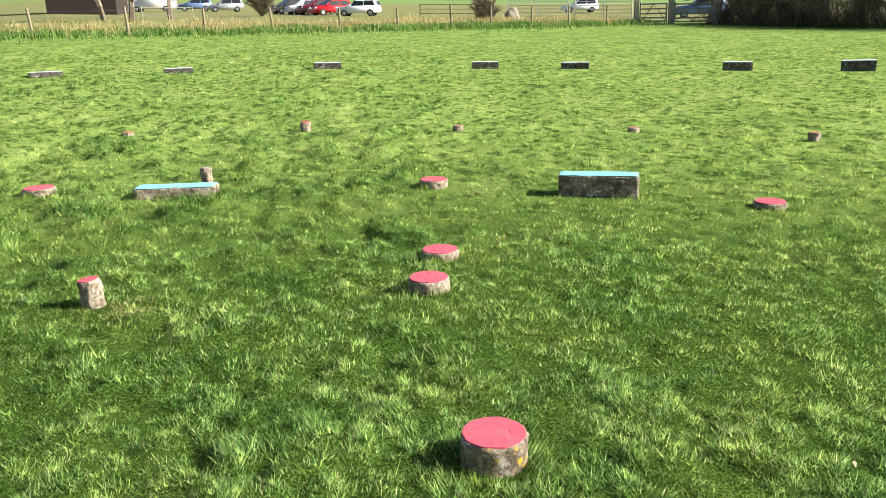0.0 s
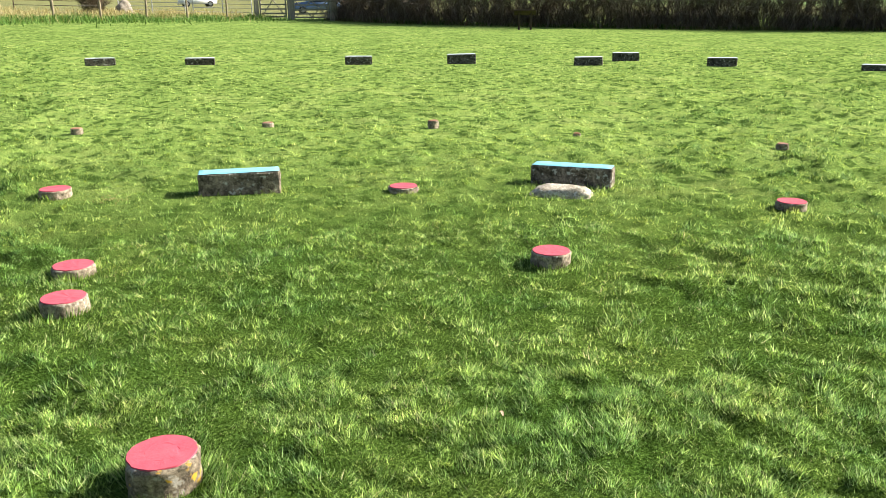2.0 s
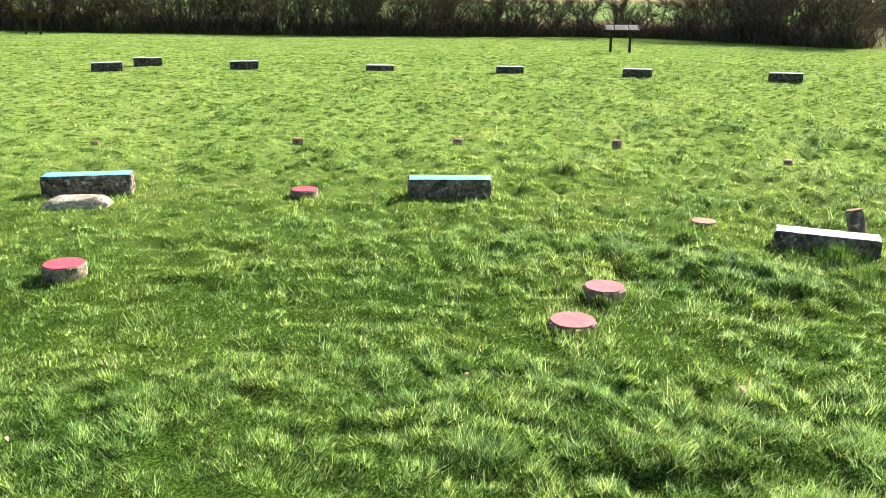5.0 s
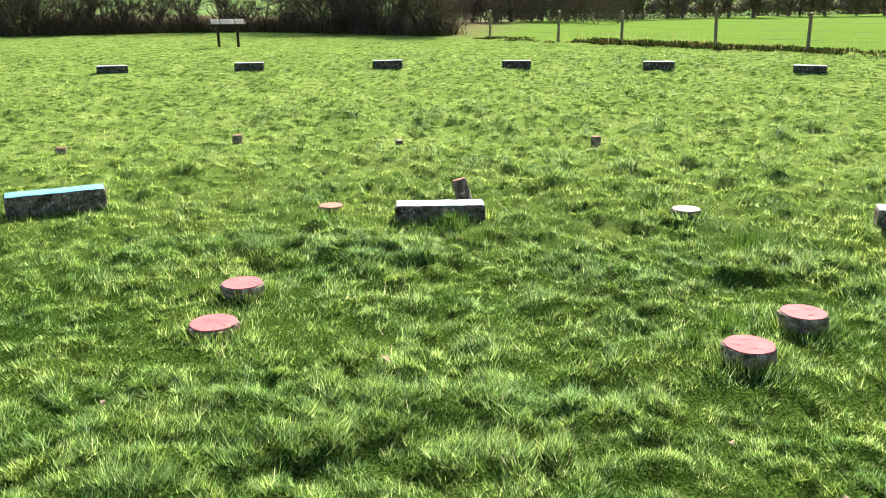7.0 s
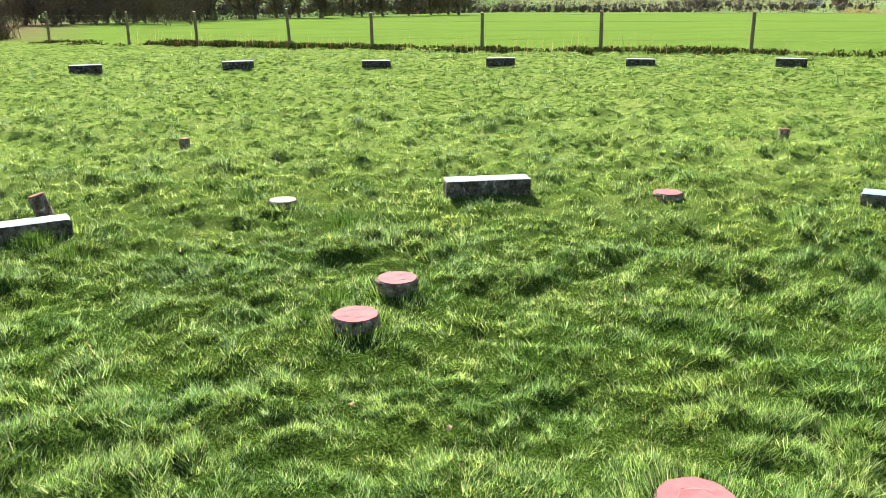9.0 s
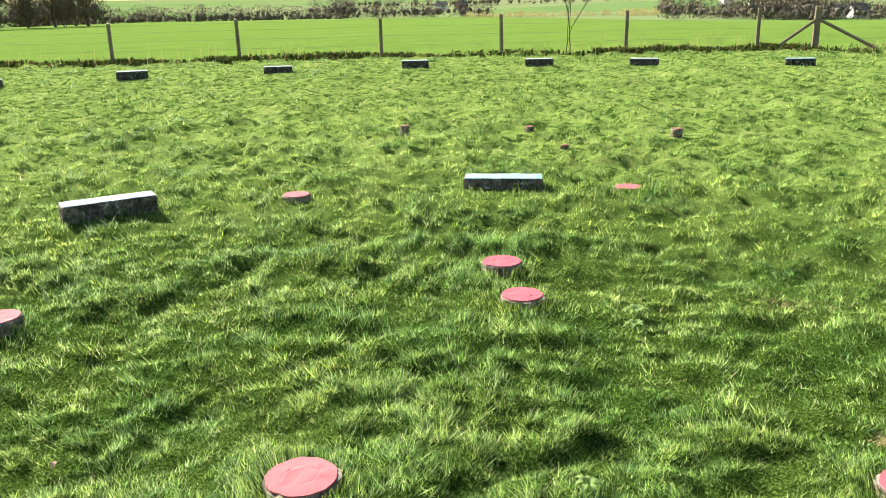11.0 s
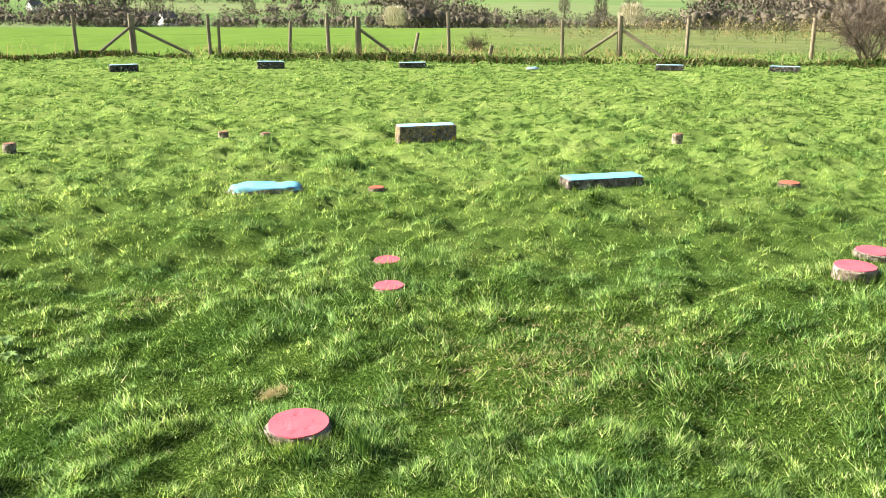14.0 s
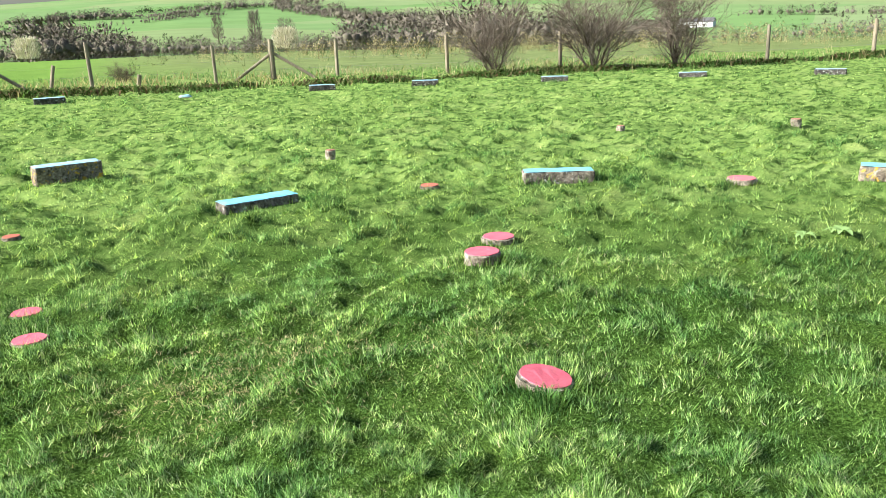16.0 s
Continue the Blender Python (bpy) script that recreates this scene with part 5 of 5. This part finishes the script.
# ---------------------------------------------------------------- parked cars
def car(x, y, yaw, paint, label, kind="hatch", L=4.1, W=1.75, H=1.5):
    ob = thing("car", pose(x, y, high(x, y), 0, 0, yaw), label, "car", "parked cars")
    prof = {"hatch": ((-.5, .20), (-.5, .52), (-.485, .64), (-.44, .93), (-.36, 1.0), (.02, 1.0), (.22, .66), (.44, .57), (.5, .42), (.5, .18)),
            "estate": ((-.5, .20), (-.5, .58), (-.475, .94), (-.42, 1.0), (.05, 1.0), (.23, .68), (.45, .60), (.5, .45), (.5, .18)),
            "van": ((-.5, .16), (-.5, .95), (-.48, 1.0), (.22, 1.0), (.36, .62), (.47, .52), (.5, .38), (.5, .16))}[kind]
    bm = bmesh.new()
    left, right = [], []
    for s, row in ((-1, left), (1, right)):
        for px, pz in prof:
            inset = 0.16 * max(0, (pz - .58) / .42)
            row.append(bm.verts.new((px * L, s * (W / 2 - inset), pz * H)))
    bm.faces.new(left)
    bm.faces.new(right[::-1])
    n = len(prof)
    for k in range(n):
        bm.faces.new((left[k], left[(k + 1) % n], right[(k + 1) % n], right[k]))
    bmesh.ops.recalc_face_normals(bm, faces=list(bm.faces))
    bmesh.ops.bevel(bm, geom=list(bm.edges), offset=0.045, segments=2, affect="EDGES")
    part("body", bm, paint, ob, "", True)
    top, belt = .94 * H, .64 * H
    back = -.43 if kind != "van" else .05
    for s in (-1, 1):
        for x0, x1 in ((back, -.17), (-.15, .06)) if kind != "van" else ((.1, .27),):
            bm = bmesh.new()
            slant0, slant1 = (.05 if x0 == back else 0), (.09 if x1 > .05 else 0)
            y0, y1 = s * (W / 2 - .035), s * (W / 2 - .125)
            a = [bm.verts.new(p) for p in ((x0 * L, y0, belt), ((x1 + slant1) * L, y0, belt), (x1 * L, y1, top), ((x0 + slant0) * L, y1, top))]
            e = bmesh.ops.extrude_face_region(bm, geom=[bm.faces.new(a)])
            bmesh.ops.translate(bm, vec=(0, s * .02, .004), verts=[v for v in e["geom"] if isinstance(v, bmesh.types.BMVert)])
            part("side_window", bm, GLASS_DARK, ob)
        for wx in (-.31, .31):
            bm = bmesh.new()
            rod(bm, (wx * L, s * (W / 2 - .19), .31), (wx * L, s * (W / 2 + .012), .31), .31, .31, 20)
            wheel = part("wheel", bm, TYRE, ob)
            bm = bmesh.new()
            rod(bm, (wx * L, s * (W / 2 + .0), .31), (wx * L, s * (W / 2 + .022), .31), .2, .18, 10)
            part("rim", bm, RIM, wheel)
        bm = bmesh.new()
        box(bm, .455 * L, s * W * .36 - .17, .44 * H, .497 * L, s * W * .36 + .17, .54 * H, .02)
        part("headlight", bm, LAMP_CLEAR, ob)
        bm = bmesh.new()
        box(bm, -.505 * L, s * W * .40 - .10, .50 * H, -.47 * L, s * W * .40 + .10, .62 * H, .02)
        part("tail_light", bm, LAMP_RED, ob)
        bm = bmesh.new()
        box(bm, .17 * L, s * (W / 2 + .02) - .09, .63 * H, .22 * L, s * (W / 2 + .02) + .09, .71 * H, .03)
        part("mirror", bm, paint, ob)
    for (xa, za), (xb, zb), nm in (((.225, .665), (.035, .975), "windscreen"), ((-.488, .66), (-.445, .91), "rear_window")):
        if kind == "van" and nm == "windscreen":
            (xa, za), (xb, zb) = (.355, .64), (.235, .97)
        bm = bmesh.new()
        a = [bm.verts.new(p) for p in ((xa * L, -W * .42, za * H), (xa * L, W * .42, za * H), (xb * L, W * .36, zb * H), (xb * L, -W * .36, zb * H))]
        e = bmesh.ops.extrude_face_region(bm, geom=[bm.faces.new(a)])
        sgn = 1 if xa > 0 else -1
        bmesh.ops.translate(bm, vec=(sgn * .03, 0, .02), verts=[v for v in e["geom"] if isinstance(v, bmesh.types.BMVert)])
        part(nm, bm, GLASS_DARK, ob)
    bm = bmesh.new()
    box(bm, .44 * L, -W * .45, .17 * H, .515 * L, W * .45, .34 * H, .04)
    part("bumper", bm, paint, ob)
    return ob


WHITE_CAR, RED_CAR, SILVER_CAR, BLUE_CAR = plain("white_car_paint", (.78, .78, .78), .2), plain("red_car_paint", (.55, .02, .03), .2), plain("silver_car_paint", (.48, .50, .52), .25, .5), plain("blue_car_paint", (.16, .24, .40), .22, .3)
DARK_CAR, MAROON_CAR = plain("dark_car_paint", (.03, .04, .055), .2), plain("maroon_car_paint", (.12, .02, .03), .2)
for az, r, yaw, paint, lab, kind in ((-5.6, 82, 172, WHITE_CAR, "white hatchback parked side-on in the car park", "hatch"), (-7.5, 86, 215, RED_CAR, "bright red hatchback parked in the car park", "hatch"),
                                     (-8.4, 89, 215, MAROON_CAR, "dark maroon car parked in the car park", "estate"), (-9.2, 91, 215, WHITE_CAR, "white estate car parked in the car park", "estate"),
                                     (-10.2, 92, 215, DARK_CAR, "dark blue-black car parked in the car park", "estate"), (-14.3, 104, 200, SILVER_CAR, "pale silver car parked beyond a bush", "hatch"),
                                     (-16.2, 108, 195, BLUE_CAR, "blue-grey hatchback parked beyond the fence", "hatch"), (-18.8, 104, 185, WHITE_CAR, "white van parked by the barn", "van"),
                                     (16.9, 72, 165, BLUE_CAR, "blue car parked behind the wooden gate", "estate"), (9.2, 100, 180, WHITE_CAR, "white car parked behind the rails", "hatch")):
    x, y = polar(az, r)
    car(x, y, yaw, paint, lab, kind, *((5.2, 1.95, 2.1) if kind == "van" else ()))


# ---------------------------------------------------------------- metal rails and standing stone by the lane
def rail_fence(a, b, tall, bars, label, mat, spacing=2.4):
    ob = thing("rail_fence", pose(0, 0, 0), label, "fence", "rail fences")
    n = max(1, round(math.dist(a, b) / spacing))
    for k in range(n + 1):
        x, y = a[0] + (b[0] - a[0]) * k / n, a[1] + (b[1] - a[1]) * k / n
        bm = bmesh.new()
        rod(bm, (x, y, high(x, y) - .3), (x, y, high(x, y) + tall + .08), .04, .04, 7)
        part("post", bm, mat, ob)
    for k in range(bars):
        z = tall * (k + 1) / bars
        run = []
        for q in range(n + 1):
            p0 = [a[i] + (b[i] - a[i]) * q / n for i in (0, 1)]
            run.append(Vector((*p0, high(*p0) + z)))
        bm = swept(run, .022, 5)
        part("rail", bm, mat, ob)
    return ob


rail_fence(polar(4.4, 66), polar(8.4, 66), 1.35, 5, "galvanised metal cattle rails by the lane", STEEL)
rail_fence(polar(8.9, 62), polar(12.6, 62), 1.35, 5, "galvanised metal cattle rails by the gate", STEEL)
rail_fence(polar(-1.5, 74), polar(2.6, 72), 1.1, 3, "dark wooden rails along the car park", WOOD_DARK)
rail_fence(polar(-19.5, 62), polar(-16.4, 63), 1.0, 2, "pale wooden rails by the barn", WOOD_GREY)
sx, sy = polar(4.75, 59)
ob = thing("standing_stone", pose(sx, sy, high(sx, sy), 0, 0, 20), "grey rough standing stone leaning beside the rails", "stone")
bm = bmesh.new()
bmesh.ops.create_icosphere(bm, subdivisions=4, radius=1.0)
for v in bm.verts:
    p = v.co.copy()
    k = 1 + .22 * noise.noise(p * 1.5) + .08 * noise.noise(p * 5)
    v.co = Vector((p.x * .55 * k * (1.15 - .35 * p.z), p.y * .4 * k, .25 + p.z * .75 * k))
part("stone_body", bm, SARSEN, ob, "", True)


# ---------------------------------------------------------------- rough growth along the fences
def growth(name, label, a, b, wide, per_m, tall, w, mat, seed, lean=0.5, shift=0.0):
    """Rough stems and leaves in clumps along a line."""
    g = np.random.RandomState(seed)
    L = math.dist(a, b)
    k = int(L * per_m)
    t = g.rand(k)
    ux, uy = (b[0] - a[0]) / L, (b[1] - a[1]) / L
    off = g.normal(0, wide / 2, k) + shift
    clump = vnoise(t * L * 0.7 + seed, off * 0.8)
    keep = clump > 0.32
    t, off, clump = t[keep], off[keep], clump[keep]
    k = len(t)
    x, y = a[0] + ux * t * L - uy * off, a[1] + uy * t * L + ux * off
    h = tall * (0.35 + clump) * g.uniform(0.3, 1.15, k)
    hd = g.uniform(0, 2 * np.pi, k)
    ln = lean * h * g.uniform(0.2, 1.4, k)
    v, f = standing(x, y, land(x, y) - 0.02, h, w * g.uniform(0.5, 1.4, k), ln * np.cos(hd), ln * np.sin(hd), seed, True)
    return tagged(arrays(name, v, f, mat), label, "undergrowth", "", "stuff")


growth("bramble_strip", "low dark brambles and weeds along the fence", E1, E2, .8, 620, .17, .045, WEED, 61, 2.2)
growth("dry_stems", "thin dry stems along the field fence", E1, E2, .8, 22, .5, .009, STRAW, 62, .5, -.3)
growth("bramble_strip", "low dark brambles and weeds along the fence", E2, E4, 1.0, 560, .18, .045, WEED, 63, 2.2, -.2)
growth("dry_stems", "pale dry grass and stems beyond the fence", E2, E4, 3.4, 130, .32, .016, STRAW, 64, 1.3, 2.6)
growth("rough_grass", "rough green grass beyond the fence", E2, E4, 6.0, 620, .15, .014, LUSH, 65, 1.5, 3.8)
growth("dry_grass_bank", "tall pale dry grass along the lane fence", N1, N2, 3.0, 240, .55, .02, STRAW, 66, 1.6, 2.2)
growth("dry_grass_bank", "tall pale dry grass along the lane fence", N1, N2, 7.0, 300, .6, .03, STRAW, 70, 1.4, 7.0)
growth("green_bank", "tall green grass along the lane fence", N1, N2, 4.6, 900, .36, .03, LUSH, 67, 1.5, 1.2)

for k, (p, q) in enumerate(zip(HEDGE, HEDGE[1:])):
    growth("hedge_thicket", "dense dark thicket of twigs in the hedge bottom", polar(p[0], p[1] + 1.2), polar(q[0], q[1] + 1.2), 1.6, 520, 1.15, .025, TWIG, 80 + k, 1.9)
    growth("hedge_bottom", "long grass and weeds at the foot of the hedge", polar(p[0], p[1] - 0.6), polar(q[0], q[1] - 0.6), 1.2, 150, .32, .03, WEED, 100 + k, 1.2)


def straw_patch(x, y, wide, count, seed, label):
    g = np.random.RandomState(seed)
    px, py = x + g.normal(0, wide, count), y + g.normal(0, wide, count)
    h = g.uniform(.004, .02, count)
    hd = g.uniform(0, 2 * np.pi, count)
    ln = g.uniform(.012, .045, count)
    v, f = standing(px, py, land(px, py) + .021, h, g.uniform(.002, .004, count), ln * np.cos(hd), ln * np.sin(hd), seed, True)
    return tagged(arrays("dry_grass_patch", v, f, STRAW), label, "dry grass", "", "stuff")


for x, y, wide, count in ((.47, -3.30, .028, 260), (-.6, -3.52, .28, 700), (-1.66, 3.98, .09, 220), (.28, 6.6, .08, 120), (1.35, -4.4, .14, 220), (-1.0, -3.7, .32, 700), (-1.9, -3.6, .25, 260)):
    straw_patch(x, y, wide, count, int(abs(x * 100)), "flattened patch of straw-coloured dead grass")


def long_tuft(x, y, wide, tall, count, seed):
    """A tuft that the mower missed, long soft blades falling outwards."""
    g = np.random.RandomState(seed)
    a, d = g.uniform(0, 2 * np.pi, count), np.abs(g.normal(0, wide, count))
    px, py = x + np.cos(a) * d, y + np.sin(a) * d
    h = tall * g.uniform(.3, .9, count) * np.clip(1.15 - d / (3 * wide), .3, 1)
    ln = h * (.3 + d / wide * .35) * g.uniform(.5, 1.4, count)
    turn = a + g.normal(0, .7, count)
    v, f = standing(px, py, land(px, py) - .01, h, g.uniform(.002, .0045, count), ln * np.cos(turn), ln * np.sin(turn), seed, True)
    return tagged(arrays("long_grass_tuft", v, f, LUSH), "long lush grass tuft left unmown beside a marker", "grass", "", "stuff")


for k, (x, y, wide, tall, count) in enumerate(((5.50, .36, .10, .15, 420), (5.24, .16, .13, .13, 420), (.06, -2.86, .06, .10, 380), (.24, -2.78, .06, .07, 260), (-1.85, -2.80, .08, .10, 420), (-.10, -5.13, .10, .11, 320),
                                               (3.66, -.96, .07, .10, 300), (5.32, -1.58, .22, .12, 620), (6.3, -1.05, .14, .12, 360), (5.62, 1.33, .12, .10, 320), (3.98, 1.52, .08, .10, 260), (3.9, -1.15, .14, .11, 320))):
    long_tuft(x, y, wide, tall, count, 300 + k)


# ---------------------------------------------------------------- small plants and leaves in the turf
ROSETTE = leaf_material("weed_leaves", ((0.0, (0.20, 0.32, 0.09)), (1.0, (0.36, 0.47, 0.20))), 0.25, 0.7)
DRY_LEAF = leaf_material("dry_leaves", ((0.0, (0.42, 0.27, 0.17)), (1.0, (0.60, 0.50, 0.40))), 0.15, 0.7)


def leaf_mesh(length, wide, lift, curl):
    """One leaf lying outwards along x, creased along its middle, with a rounded outline."""
    bm = bmesh.new()
    rows = []
    for q in range(6):
        t = q / 5
        w = wide * math.sin(math.pi * (0.08 + 0.88 * t)) ** 0.8 / 2
        z = lift * math.sin(math.pi * t * 0.8) - curl * t * t
        rows.append([bm.verts.new((length * t, -w, z + w * 0.35)), bm.verts.new((length * t, 0, z)), bm.verts.new((length * t, w, z + w * 0.35))])
    for p, q in zip(rows, rows[1:]):
        for k in (0, 1):
            bm.faces.new((p[k], p[k + 1], q[k + 1], q[k]))
    return bm


def rosette(x, y, size, leaves, seed):
    g = random.Random(seed)
    ob = thing("broad_leaved_weed", pose(x, y, float(land(x, y)[0]) + 0.018), "low rosette of broad pale-green weed leaves in turf", "weed", "weeds in the turf")
    for k in range(leaves):
        bm = leaf_mesh(size * g.uniform(0.7, 1.1), size * g.uniform(0.3, 0.42), 0.025, 0.012)
        bmesh.ops.transform(bm, matrix=Matrix.Rotation(2 * math.pi * k / leaves + g.uniform(-0.3, 0.3), 4, "Z"), verts=list(bm.verts))
        part("leaf", bm, ROSETTE, ob, "", True)


def fallen_leaf(x, y, size, yaw):
    ob = tagged(part("fallen_leaf", leaf_mesh(size, size * 0.6, 0.012, 0.004), DRY_LEAF, None, "", True), "small dry curled pale brown leaf on grass", "leaf", "fallen leaves")
    ob.matrix_basis = pose(x, y, float(land(x, y)[0]) + 0.022, 6, -8, yaw)


for k, (x, y, size, leaves) in enumerate(((1.04, -2.32, .055, 7), (1.80, -3.79, .07, 7), (1.72, -3.66, .06, 6), (-4.74, -4.06, .11, 8), (-4.55, -4.2, .09, 7))):
    rosette(x, y, size, leaves, 500 + k)
for x, y, size, yaw in ((2.64, 1.31, .032, 40), (1.32, 2.32, .024, 100), (2.76, -.94, .035, 200), (2.40, -1.20, .032, 310), (3.12, .33, .05, 75)):
    fallen_leaf(x, y, size, yaw)
# ---------------------------------------------------------------- ground and grass
ground = build_ground()
SHORT = "dense short green meadow turf, lumpy and uneven"
COARSE = "coarse dark green tussocks in the meadow, shaded sides in their colour"
sward("turf", 1.7, 3.2, 27000, .029, .0033, 11, SHORT, GRASS)
sward("turf", 3.2, 5.5, 10500, .029, .0044, 12, SHORT, GRASS)
sward("turf", 5.5, 10.0, 2600, .027, .0072, 13, SHORT, MEADOW, 0.54, 0.045)
sward("turf", 10.0, 17.0, 600, .024, .012, 14, SHORT, MEADOW, 0.46, 0.06)
sward("turf", 17.0, 28.0, 150, .024, .019, 15, SHORT, MEADOW, 0.4, 0.09)
sward("tussocks", 2.2, 5.5, 7000, .040, .0045, 21, COARSE, LUSH, 0.45, 0.035, True)
sward("tussocks", 5.5, 12.0, 2600, .046, .008, 22, COARSE, LUSH, 0.4, 0.045, True)
sward("tussocks", 12.0, 26.0, 420, .05, .016, 23, COARSE, LUSH, 0.35, 0.08, True)
